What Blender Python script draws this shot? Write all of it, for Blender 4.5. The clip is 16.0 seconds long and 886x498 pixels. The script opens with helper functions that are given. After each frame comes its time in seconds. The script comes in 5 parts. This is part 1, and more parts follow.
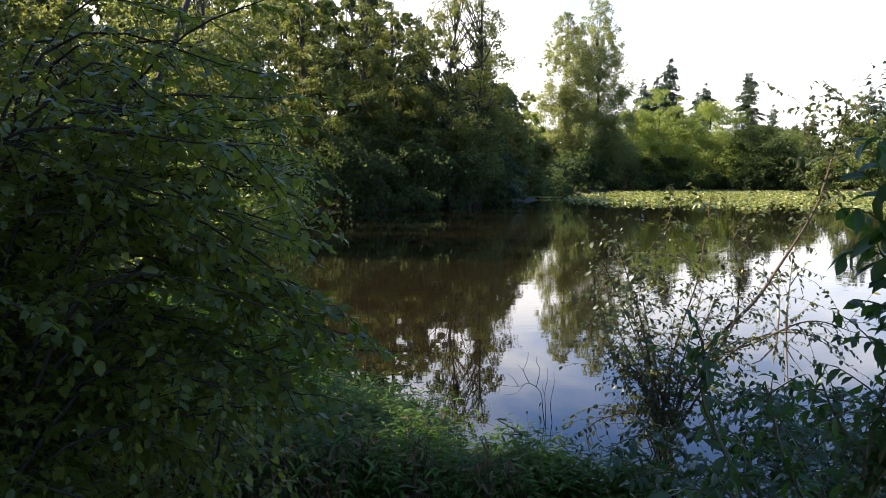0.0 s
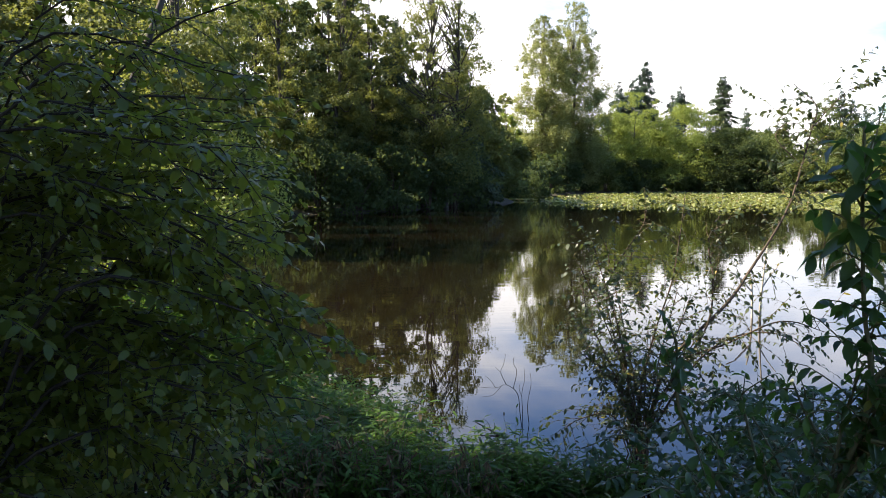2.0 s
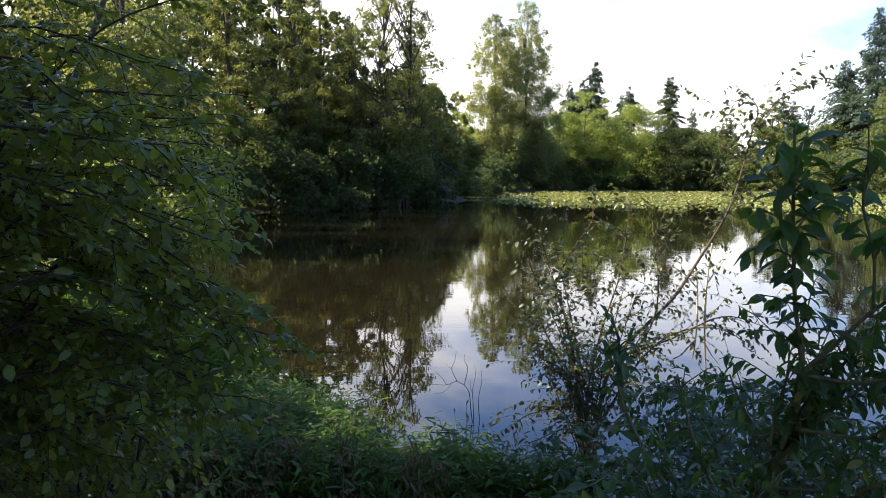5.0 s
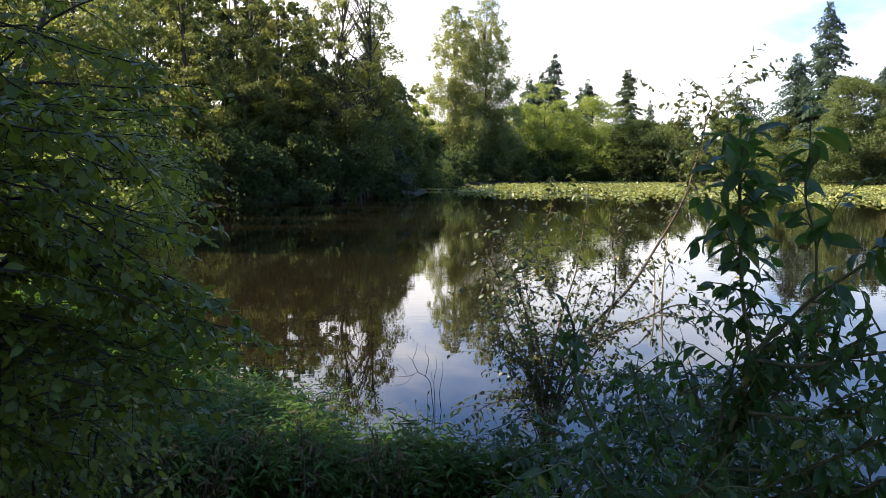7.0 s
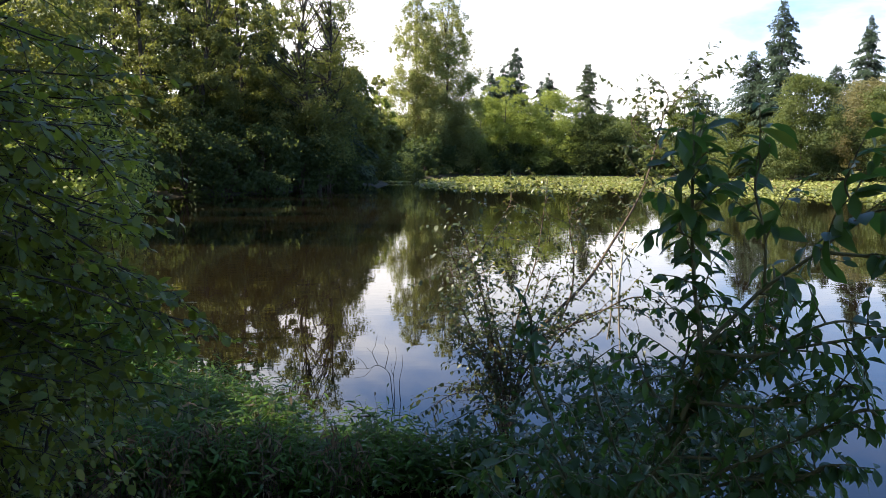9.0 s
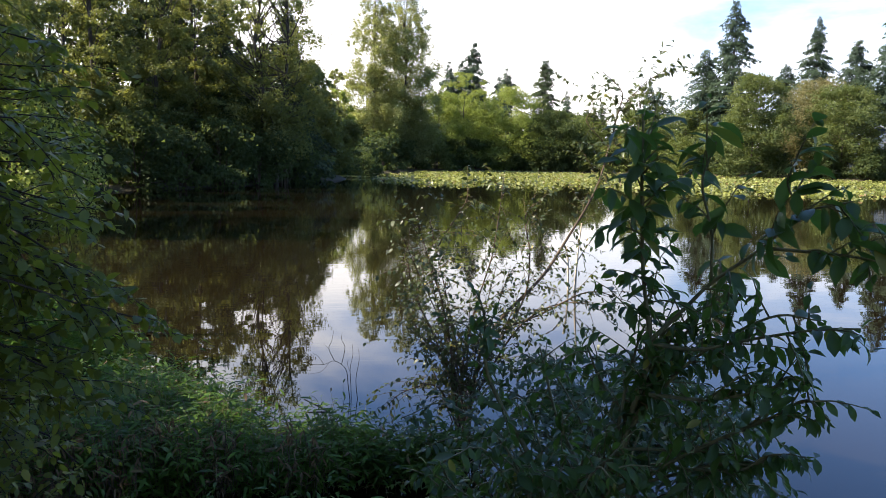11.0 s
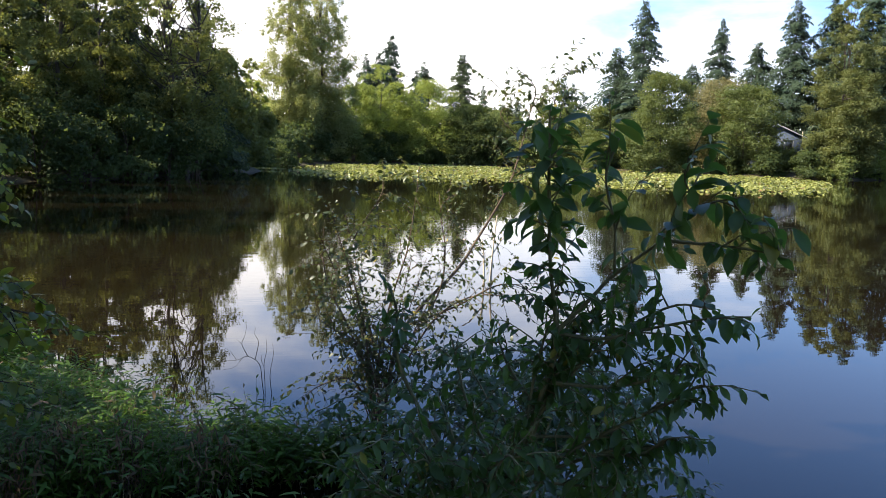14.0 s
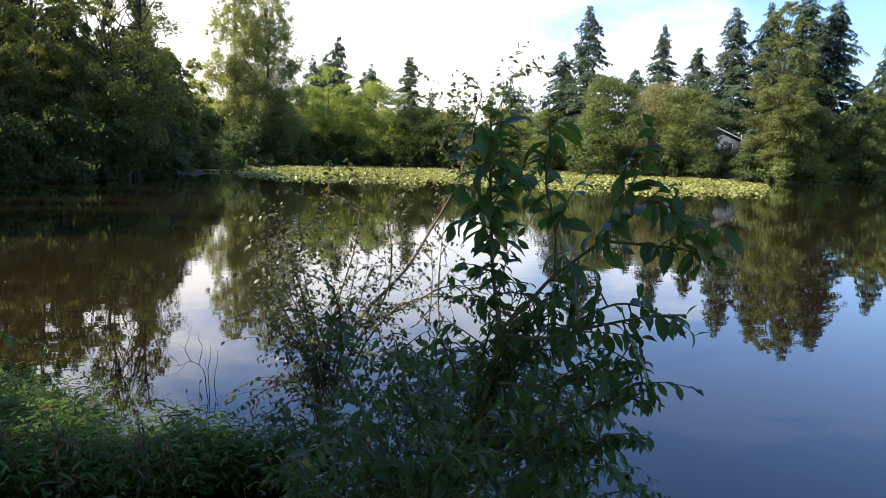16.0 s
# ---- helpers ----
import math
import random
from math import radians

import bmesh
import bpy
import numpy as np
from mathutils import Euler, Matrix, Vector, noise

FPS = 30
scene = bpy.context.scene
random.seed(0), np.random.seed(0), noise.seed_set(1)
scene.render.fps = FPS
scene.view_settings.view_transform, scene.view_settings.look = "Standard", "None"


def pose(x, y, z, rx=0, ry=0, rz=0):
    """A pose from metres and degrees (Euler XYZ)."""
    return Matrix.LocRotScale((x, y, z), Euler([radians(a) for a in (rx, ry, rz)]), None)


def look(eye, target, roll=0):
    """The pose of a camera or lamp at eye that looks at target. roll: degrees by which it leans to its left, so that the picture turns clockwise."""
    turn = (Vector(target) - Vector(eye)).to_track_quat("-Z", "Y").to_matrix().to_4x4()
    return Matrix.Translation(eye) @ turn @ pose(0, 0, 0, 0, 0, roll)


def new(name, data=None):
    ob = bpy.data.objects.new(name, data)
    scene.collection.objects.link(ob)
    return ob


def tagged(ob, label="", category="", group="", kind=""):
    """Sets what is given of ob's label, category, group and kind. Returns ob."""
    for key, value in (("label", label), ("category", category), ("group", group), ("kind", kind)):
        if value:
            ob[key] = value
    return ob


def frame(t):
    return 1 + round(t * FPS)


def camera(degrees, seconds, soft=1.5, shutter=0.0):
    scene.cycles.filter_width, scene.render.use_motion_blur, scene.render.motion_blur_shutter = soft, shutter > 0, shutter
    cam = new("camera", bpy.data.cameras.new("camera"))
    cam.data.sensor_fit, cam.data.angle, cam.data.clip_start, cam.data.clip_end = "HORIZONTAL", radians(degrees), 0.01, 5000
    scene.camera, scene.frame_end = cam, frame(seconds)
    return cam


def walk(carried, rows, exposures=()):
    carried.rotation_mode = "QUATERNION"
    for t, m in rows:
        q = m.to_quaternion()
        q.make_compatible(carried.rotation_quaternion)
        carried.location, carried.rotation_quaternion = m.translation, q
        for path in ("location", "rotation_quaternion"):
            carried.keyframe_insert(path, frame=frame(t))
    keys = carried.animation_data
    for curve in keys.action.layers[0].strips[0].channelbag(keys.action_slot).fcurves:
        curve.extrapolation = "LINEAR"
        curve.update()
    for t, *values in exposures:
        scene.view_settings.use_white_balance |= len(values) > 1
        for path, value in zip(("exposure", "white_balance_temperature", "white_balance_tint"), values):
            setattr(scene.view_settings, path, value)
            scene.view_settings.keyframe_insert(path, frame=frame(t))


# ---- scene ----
cam = camera(59.3, 16.0, soft=0.65)
PATH = [
    (0, (0.011, 0.186, 1.805), (0.013, 2.178, 1.62), 0.1),
    (0.5, (0.012, 0.188, 1.805), (0.026, 2.179, 1.619), 0.2),
    (1, (0.013, 0.188, 1.805), (0.041, 2.179, 1.621), 0.2),
    (1.5, (0.014, 0.188, 1.805), (0.058, 2.179, 1.623), 0.1),
    (2, (0.015, 0.184, 1.804), (0.075, 2.175, 1.625), 0.1),
    (2.5, (0.017, 0.179, 1.805), (0.094, 2.169, 1.627), 0.1),
    (3, (0.018, 0.177, 1.806), (0.114, 2.167, 1.628), 0.1),
    (3.5, (0.019, 0.177, 1.806), (0.135, 2.165, 1.628), 0.2),
    (6, (0.032, 0.156, 1.804), (0.261, 2.134, 1.612), 0.2),
    (6.5, (0.033, 0.152, 1.804), (0.287, 2.126, 1.607), 0.1),
    (7, (0.036, 0.148, 1.804), (0.315, 2.118, 1.6), 0.1),
    (7.5, (0.037, 0.147, 1.805), (0.345, 2.112, 1.595), 0.3),
    (8, (0.038, 0.144, 1.805), (0.372, 2.104, 1.591), 0.4),
    (8.5, (0.039, 0.144, 1.805), (0.396, 2.1, 1.587), 0.5),
    (9, (0.04, 0.139, 1.804), (0.418, 2.09, 1.582), 0.6),
    (11.5, (0.053, 0.132, 1.806), (0.568, 2.05, 1.571), 1.1),
    (12, (0.055, 0.129, 1.805), (0.605, 2.038, 1.57), 1.2),
    (12.5, (0.055, 0.12, 1.807), (0.637, 2.019, 1.572), 1.3),
    (13, (0.06, 0.126, 1.806), (0.673, 2.015, 1.569), 1.4),
    (13.5, (0.064, 0.126, 1.806), (0.711, 2.003, 1.565), 1.5),
    (14, (0.062, 0.118, 1.807), (0.746, 1.982, 1.561), 1.6),
    (14.5, (0.064, 0.113, 1.807), (0.78, 1.964, 1.559), 1.6),
    (15, (0.067, 0.112, 1.807), (0.812, 1.952, 1.561), 1.6),
    (15.5, (0.07, 0.111, 1.808), (0.844, 1.939, 1.567), 1.6),
    (16, (0.073, 0.107, 1.807), (0.879, 1.922, 1.57), 1.7),
]
walk(cam, [(t, look(eye, target, roll)) for t, eye, target, roll in PATH])

# ---------------------------------------------------------------- light
SUN_AZ, SUN_EL = -80.0, 43.0          # degrees right of +y, degrees above the horizon
world = bpy.data.worlds.new("sky")
scene.world = world
world.use_nodes = True
wt = world.node_tree
wt.nodes.clear()
w_out = wt.nodes.new("ShaderNodeOutputWorld")
w_bg = wt.nodes.new("ShaderNodeBackground")
w_sky = wt.nodes.new("ShaderNodeTexSky")
w_sky.sky_type = "NISHITA"
w_sky.sun_disc = False
w_sky.sun_elevation = radians(SUN_EL)
w_sky.sun_rotation = radians(SUN_AZ % 360)
w_sky.air_density, w_sky.dust_density, w_sky.ozone_density = 1.0, 0.9, 3.0
w_co = wt.nodes.new("ShaderNodeTexCoord")
w_map = wt.nodes.new("ShaderNodeMapping")
w_map.inputs["Scale"].default_value = (1.0, 1.0, 2.6)
w_map.inputs["Location"].default_value = (0.35, 0.2, 0.1)
w_no = wt.nodes.new("ShaderNodeTexNoise")
w_no.inputs["Scale"].default_value = 2.1
w_no.inputs["Detail"].default_value = 7.0
w_no.inputs["Roughness"].default_value = 0.55
w_no.inputs["Distortion"].default_value = 0.4
w_dot = wt.nodes.new("ShaderNodeVectorMath")
w_dot.operation = "DOT_PRODUCT"
w_dot.inputs[1].default_value = (-0.30, 0.95, -1.9)      # the bank of thin cloud lies this way
w_add = wt.nodes.new("ShaderNodeMath")
w_add.operation = "MULTIPLY_ADD"
w_add.inputs[1].default_value = 0.75
w_ramp = wt.nodes.new("ShaderNodeMapRange")
w_ramp.interpolation_type = "SMOOTHSTEP"
w_ramp.inputs["From Min"].default_value = 0.60
w_ramp.inputs["From Max"].default_value = 0.92
w_mix = wt.nodes.new("ShaderNodeMix")
w_mix.data_type = "RGBA"
w_mix.inputs["B"].default_value = (8.5, 8.2, 8.2, 1)
wt.links.new(w_co.outputs["Generated"], w_map.inputs["Vector"])
wt.links.new(w_map.outputs["Vector"], w_no.inputs["Vector"])
wt.links.new(w_co.outputs["Generated"], w_dot.inputs[0])
wt.links.new(w_dot.outputs["Value"], w_add.inputs[0])
wt.links.new(w_no.outputs["Fac"], w_add.inputs[2])
wt.links.new(w_add.outputs["Value"], w_ramp.inputs["Value"])
wt.links.new(w_ramp.outputs["Result"], w_mix.inputs["Factor"])
w_tint = wt.nodes.new("ShaderNodeMix")
w_tint.data_type = "RGBA"
w_tint.blend_type = "MULTIPLY"
w_tint.inputs["Factor"].default_value = 1.0
w_tint.inputs["B"].default_value = (0.83, 0.93, 1.17, 1)
wt.links.new(w_sky.outputs["Color"], w_tint.inputs["A"])
wt.links.new(w_tint.outputs["Result"], w_mix.inputs["A"])
wt.links.new(w_mix.outputs["Result"], w_bg.inputs["Color"])
w_bg.inputs["Strength"].default_value = 0.10
wt.links.new(w_bg.outputs["Background"], w_out.inputs["Surface"])

sun_data = bpy.data.lights.new("sun", "SUN")
sun_data.energy = 5.0
sun_data.angle = radians(0.6)
sun_data.color = (1.0, 0.90, 0.74)
sun = new("sun", sun_data)
_a, _e = radians(SUN_AZ), radians(SUN_EL)
SUN_DIR = Vector((math.sin(_a) * math.cos(_e), math.cos(_a) * math.cos(_e), math.sin(_e)))
sun.matrix_world = look(tuple(SUN_DIR * 300), (0, 0, 0))
scene.view_settings.exposure = 1.44

# ---------------------------------------------------------------- materials
def nodes_of(name):
    m = bpy.data.materials.new(name)
    m.use_nodes = True
    t = m.node_tree
    t.nodes.clear()
    out = t.nodes.new("ShaderNodeOutputMaterial")
    return m, t, out


def foliage(name, dark, light, glow, through_share=0.4, rough=0.5, gloss=0.35, scale=1.0, dry=0.0, dry_colour=(0.22, 0.14, 0.05)):
    """Leaves: colour varies leaf by leaf and in patches, light passes through."""
    m, t, out = nodes_of(name)
    L = t.links.new
    geo = t.nodes.new("ShaderNodeNewGeometry")
    info = t.nodes.new("ShaderNodeObjectInfo")
    co = t.nodes.new("ShaderNodeTexCoord")
    patch = t.nodes.new("ShaderNodeTexNoise")
    patch.inputs["Scale"].default_value = scale
    patch.inputs["Detail"].default_value = 3.0
    L(co.outputs["Object"], patch.inputs["Vector"])
    rnd = t.nodes.new("ShaderNodeMath")
    rnd.operation = "ADD"
    L(geo.outputs["Random Per Island"], rnd.inputs[0])
    L(info.outputs["Random"], rnd.inputs[1])
    frac = t.nodes.new("ShaderNodeMath")
    frac.operation = "FRACT"
    L(rnd.outputs[0], frac.inputs[0])
    blend = t.nodes.new("ShaderNodeMath")
    blend.operation = "MULTIPLY_ADD"
    blend.inputs[1].default_value = 0.55
    L(frac.outputs[0], blend.inputs[0])
    sub = t.nodes.new("ShaderNodeMath")
    sub.operation = "MULTIPLY_ADD"
    sub.inputs[1].default_value = 1.6
    sub.inputs[2].default_value = -0.58
    L(patch.outputs["Fac"], sub.inputs[0])
    L(sub.outputs[0], blend.inputs[2])
    blend.use_clamp = True
    col = t.nodes.new("ShaderNodeMix")
    col.data_type = "RGBA"
    col.inputs["A"].default_value = (*dark, 1)
    col.inputs["B"].default_value = (*light, 1)
    L(blend.outputs[0], col.inputs["Factor"])
    base = col.outputs["Result"]
    if dry > 0:
        pick = t.nodes.new("ShaderNodeMath")
        pick.operation = "LESS_THAN"
        pick.inputs[1].default_value = dry
        L(frac.outputs[0], pick.inputs[0])
        dm = t.nodes.new("ShaderNodeMix")
        dm.data_type = "RGBA"
        dm.inputs["B"].default_value = (*dry_colour, 1)
        L(base, dm.inputs["A"])
        L(pick.outputs[0], dm.inputs["Factor"])
        base = dm.outputs["Result"]
    p = t.nodes.new("ShaderNodeBsdfPrincipled")
    p.inputs["Roughness"].default_value = rough
    p.inputs["Specular IOR Level"].default_value = gloss
    L(base, p.inputs["Base Color"])
    tr = t.nodes.new("ShaderNodeBsdfTranslucent")
    tint = t.nodes.new("ShaderNodeMix")
    tint.data_type = "RGBA"
    tint.blend_type = "MIX"
    tint.inputs["Factor"].default_value = 0.6
    tint.inputs["B"].default_value = (*glow, 1)
    L(base, tint.inputs["A"])
    L(tint.outputs["Result"], tr.inputs["Color"])
    mix = t.nodes.new("ShaderNodeMixShader")
    mix.inputs["Fac"].default_value = through_share
    L(p.outputs["BSDF"], mix.inputs[1])
    L(tr.outputs["BSDF"], mix.inputs[2])
    L(mix.outputs["Shader"], out.inputs["Surface"])
    return m


def rough_surface(name, a, b, scale=8.0, rough=0.85, bump=0.4, stretch=(1, 1, 1), fine=6.0, gloss=0.3, distance=0.02):
    """Bark, soil, wood: two colours in two scales of noise, with relief."""
    m, t, out = nodes_of(name)
    L = t.links.new
    co = t.nodes.new("ShaderNodeTexCoord")
    mp = t.nodes.new("ShaderNodeMapping")
    mp.inputs["Scale"].default_value = stretch
    L(co.outputs["Object"], mp.inputs["Vector"])
    n1 = t.nodes.new("ShaderNodeTexNoise")
    n1.inputs["Scale"].default_value = scale
    n1.inputs["Detail"].default_value = 6.0
    n2 = t.nodes.new("ShaderNodeTexNoise")
    n2.inputs["Scale"].default_value = scale * fine
    n2.inputs["Detail"].default_value = 4.0
    L(mp.outputs["Vector"], n1.inputs["Vector"])
    L(mp.outputs["Vector"], n2.inputs["Vector"])
    s = t.nodes.new("ShaderNodeMath")
    s.operation = "MULTIPLY_ADD"
    s.inputs[1].default_value = 0.5
    L(n2.outputs["Fac"], s.inputs[0])
    h = t.nodes.new("ShaderNodeMath")
    h.operation = "MULTIPLY"
    h.inputs[1].default_value = 0.5
    L(n1.outputs["Fac"], h.inputs[0])
    L(h.outputs[0], s.inputs[2])
    r = t.nodes.new("ShaderNodeMapRange")
    r.inputs["From Min"].default_value = 0.35
    r.inputs["From Max"].default_value = 0.65
    L(s.outputs[0], r.inputs["Value"])
    col = t.nodes.new("ShaderNodeMix")
    col.data_type = "RGBA"
    col.inputs["A"].default_value = (*a, 1)
    col.inputs["B"].default_value = (*b, 1)
    L(r.outputs["Result"], col.inputs["Factor"])
    p = t.nodes.new("ShaderNodeBsdfPrincipled")
    p.inputs["Roughness"].default_value = rough
    p.inputs["Specular IOR Level"].default_value = gloss
    L(col.outputs["Result"], p.inputs["Base Color"])
    bp = t.nodes.new("ShaderNodeBump")
    bp.inputs["Strength"].default_value = bump
    bp.inputs["Distance"].default_value = distance
    L(s.outputs[0], bp.inputs["Height"])
    L(bp.outputs["Normal"], p.inputs["Normal"])
    L(p.outputs["BSDF"], out.inputs["Surface"])
    return m


def water_surface():
    m, t, out = nodes_of("pond_water")
    L = t.links.new
    co = t.nodes.new("ShaderNodeTexCoord")
    heights = []
    for scale, detail, turn, squash in ((0.9, 2.0, 20.0, (1.0, 2.2, 1.0)), (3.6, 2.0, -12.0, (1.0, 2.6, 1.0)), (0.13, 2.0, 0.0, (1.0, 1.0, 1.0)), (1.3, 2.0, 4.0, (1.0, 3.6, 1.0))):
        mp = t.nodes.new("ShaderNodeMapping")
        mp.inputs["Rotation"].default_value = (0, 0, radians(turn))
        mp.inputs["Scale"].default_value = squash
        n = t.nodes.new("ShaderNodeTexNoise")
        n.inputs["Scale"].default_value = scale
        n.inputs["Detail"].default_value = detail
        L(co.outputs["Object"], mp.inputs["Vector"])
        L(mp.outputs["Vector"], n.inputs["Vector"])
        heights.append(n.outputs["Fac"])
    # breeze: patches of ruffled water among calm ones
    calm = t.nodes.new("ShaderNodeMapRange")
    calm.inputs["From Min"].default_value = 0.4
    calm.inputs["From Max"].default_value = 0.62
    calm.inputs["To Min"].default_value = 0.04
    calm.inputs["To Max"].default_value = 0.38
    L(heights[2], calm.inputs["Value"])
    small = t.nodes.new("ShaderNodeMath")
    small.operation = "MULTIPLY"
    L(heights[1], small.inputs[0])
    L(calm.outputs["Result"], small.inputs[1])
    both = t.nodes.new("ShaderNodeMath")
    both.operation = "MULTIPLY_ADD"
    both.inputs[1].default_value = 0.30
    lines = t.nodes.new("ShaderNodeMath")
    lines.operation = "MULTIPLY_ADD"
    pos = t.nodes.new("ShaderNodeSeparateXYZ")
    L(co.outputs["Object"], pos.inputs[0])
    shelter = t.nodes.new("ShaderNodeMapRange")           # still water by the bank, a light breeze farther out
    shelter.inputs["From Min"].default_value = 5.0
    shelter.inputs["From Max"].default_value = 13.0
    shelter.inputs["To Min"].default_value = 0.10
    shelter.inputs["To Max"].default_value = 1.5
    L(pos.outputs["Y"], shelter.inputs["Value"])
    L(shelter.outputs["Result"], lines.inputs[1])
    L(heights[3], lines.inputs[0])
    L(small.outputs[0], lines.inputs[2])
    L(lines.outputs[0], both.inputs[0])
    big = t.nodes.new("ShaderNodeMath")
    big.operation = "MULTIPLY"
    big.inputs[1].default_value = 0.22
    L(heights[0], big.inputs[0])
    L(big.outputs[0], both.inputs[2])
    bp = t.nodes.new("ShaderNodeBump")
    bp.inputs["Strength"].default_value = 0.5
    bp.inputs["Distance"].default_value = WAVE
    L(both.outputs[0], bp.inputs["Height"])
    p = t.nodes.new("ShaderNodeBsdfPrincipled")
    p.inputs["Base Color"].default_value = (0.0092, 0.0066, 0.0033, 1)
    p.inputs["Roughness"].default_value = 0.0
    p.inputs["IOR"].default_value = 1.5
    L(bp.outputs["Normal"], p.inputs["Normal"])
    L(p.outputs["BSDF"], out.inputs["Surface"])
    return m


WAVE = 0.0044
M_WATER = water_surface()
M_GROUND = rough_surface("soil_and_litter", (0.035, 0.026, 0.016), (0.085, 0.075, 0.035), scale=0.9, fine=14.0, bump=0.6)
M_MUD = rough_surface("dry_mud", (0.08, 0.066, 0.045), (0.15, 0.125, 0.085), scale=1.5)
M_BARK = rough_surface("grey_brown_bark", (0.035, 0.028, 0.021), (0.12, 0.098, 0.075), scale=3.0, stretch=(1, 1, 0.25), bump=0.8)
M_TWIG = rough_surface("brown_twig", (0.045, 0.030, 0.020), (0.13, 0.09, 0.055), scale=18.0, stretch=(1, 1, 0.4), bump=0.3)
M_DARK_TWIG = rough_surface("dark_twig", (0.018, 0.013, 0.009), (0.060, 0.044, 0.028), scale=18.0, stretch=(1, 1, 0.4), bump=0.3)
M_PALE_TWIG = rough_surface("pale_bleached_wood", (0.38, 0.30, 0.20), (0.62, 0.54, 0.42), scale=14.0, stretch=(1, 1, 0.3), bump=0.3)
M_OLIVE_STEM = rough_surface("olive_stem", (0.07, 0.07, 0.03), (0.20, 0.17, 0.07), scale=16.0, stretch=(1, 1, 0.3), bump=0.2, rough=0.6)
F_COTTON = foliage("cottonwood_leaf", (0.15, 0.17, 0.055), (0.33, 0.335, 0.120), (0.44, 0.45, 0.11), 0.48, rough=0.5, gloss=0.22, scale=0.35)
F_ALDER = foliage("alder_leaf", (0.055, 0.080, 0.024), (0.215, 0.225, 0.070), (0.40, 0.41, 0.07), 0.44, rough=0.5, gloss=0.22, scale=0.4)
# alder leaf again, with the inner wood's shade put into darker colours
F_ALDER_SHADED = foliage("shaded_alder_leaf", (0.030, 0.048, 0.017), (0.090, 0.112, 0.036), (0.18, 0.20, 0.04), 0.32, rough=0.55, gloss=0.15, scale=0.3)
F_WILLOW = foliage("yellow_green_willow_leaf", (0.14, 0.185, 0.038), (0.31, 0.35, 0.080), (0.40, 0.46, 0.08), 0.45, rough=0.5, gloss=0.22, scale=0.4)
F_SHRUB = foliage("shore_shrub_leaf", (0.027, 0.045, 0.017), (0.088, 0.112, 0.036), (0.20, 0.25, 0.05), rough=0.55, gloss=0.15, scale=0.6)
F_SHRUB2 = foliage("olive_shrub_leaf", (0.075, 0.105, 0.028), (0.19, 0.215, 0.062), (0.28, 0.32, 0.07), rough=0.5, gloss=0.2, scale=0.6)
F_COTTON_DARK = foliage("olive_cottonwood_leaf", (0.064, 0.084, 0.028), (0.170, 0.182, 0.060), (0.26, 0.27, 0.06), rough=0.5, gloss=0.2, scale=0.35)
F_MAPLE = foliage("maple_leaf", (0.054, 0.080, 0.026), (0.150, 0.172, 0.052), (0.25, 0.29, 0.055), rough=0.5, gloss=0.2, scale=0.4)
F_RUSSET = foliage("russet_leaf", (0.12, 0.115, 0.045), (0.24, 0.215, 0.095), (0.30, 0.27, 0.09), gloss=0.2, scale=0.5)
F_FIR = foliage("fir_needle", (0.026, 0.046, 0.028), (0.075, 0.105, 0.056), (0.08, 0.12, 0.045), 0.2, gloss=0.2, scale=0.5)
F_CEDAR = foliage("cedar_spray", (0.036, 0.056, 0.026), (0.085, 0.110, 0.046), (0.12, 0.15, 0.04), 0.3, gloss=0.2, scale=0.5)
F_LILY = foliage("pond_lily_leaf", (0.07, 0.095, 0.020), (0.43, 0.43, 0.115), (0.42, 0.46, 0.06), 0.3, rough=0.34, gloss=0.5, scale=0.5, dry=0.06)
F_FRONT = foliage("large_willow_leaf", (0.034, 0.066, 0.019), (0.076, 0.124, 0.027), (0.18, 0.35, 0.04), 0.38, rough=0.38, gloss=0.36, scale=3.0, dry=0.02, dry_colour=(0.24, 0.20, 0.03))
F_LOW = foliage("low_willow_leaf", (0.024, 0.050, 0.016), (0.066, 0.112, 0.028), (0.13, 0.26, 0.04), 0.32, rough=0.28, gloss=0.5, scale=3.0)
F_BACKBUSH = foliage("small_bush_leaf", (0.030, 0.046, 0.016), (0.076, 0.098, 0.030), (0.20, 0.22, 0.04), 0.30, rough=0.42, gloss=0.4, scale=2.0, dry=0.025, dry_colour=(0.30, 0.24, 0.05))
F_HAZEL = foliage("broad_thicket_leaf", (0.046, 0.072, 0.015), (0.162, 0.190, 0.034), (0.48, 0.52, 0.04), 0.48, rough=0.36, gloss=0.38, scale=2.0, dry=0.02, dry_colour=(0.28, 0.25, 0.04))
F_HERB = foliage("marsh_herb_leaf", (0.022, 0.050, 0.011), (0.112, 0.200, 0.030), (0.22, 0.38, 0.035), 0.35, rough=0.5, gloss=0.16, scale=2.5, dry=0.03, dry_colour=(0.20, 0.13, 0.07))
F_DRY = foliage("withered_leaf", (0.10, 0.065, 0.035), (0.26, 0.18, 0.09), (0.25, 0.16, 0.07), 0.25, rough=0.7, gloss=0.1, scale=6.0)
M_LAWN = rough_surface("dry_lawn", (0.20, 0.20, 0.07), (0.34, 0.30, 0.13), scale=0.8)
M_SIDING = rough_surface("blue_grey_siding", (0.055, 0.075, 0.105), (0.075, 0.095, 0.13), scale=0.6, bump=0.1)
M_ROOF = rough_surface("grey_shingle", (0.16, 0.18, 0.22), (0.22, 0.24, 0.29), scale=2.0, bump=0.3)
M_TRIM = rough_surface("grey_paint", (0.12, 0.13, 0.15), (0.18, 0.19, 0.21), scale=2.0, bump=0.05, rough=0.5)
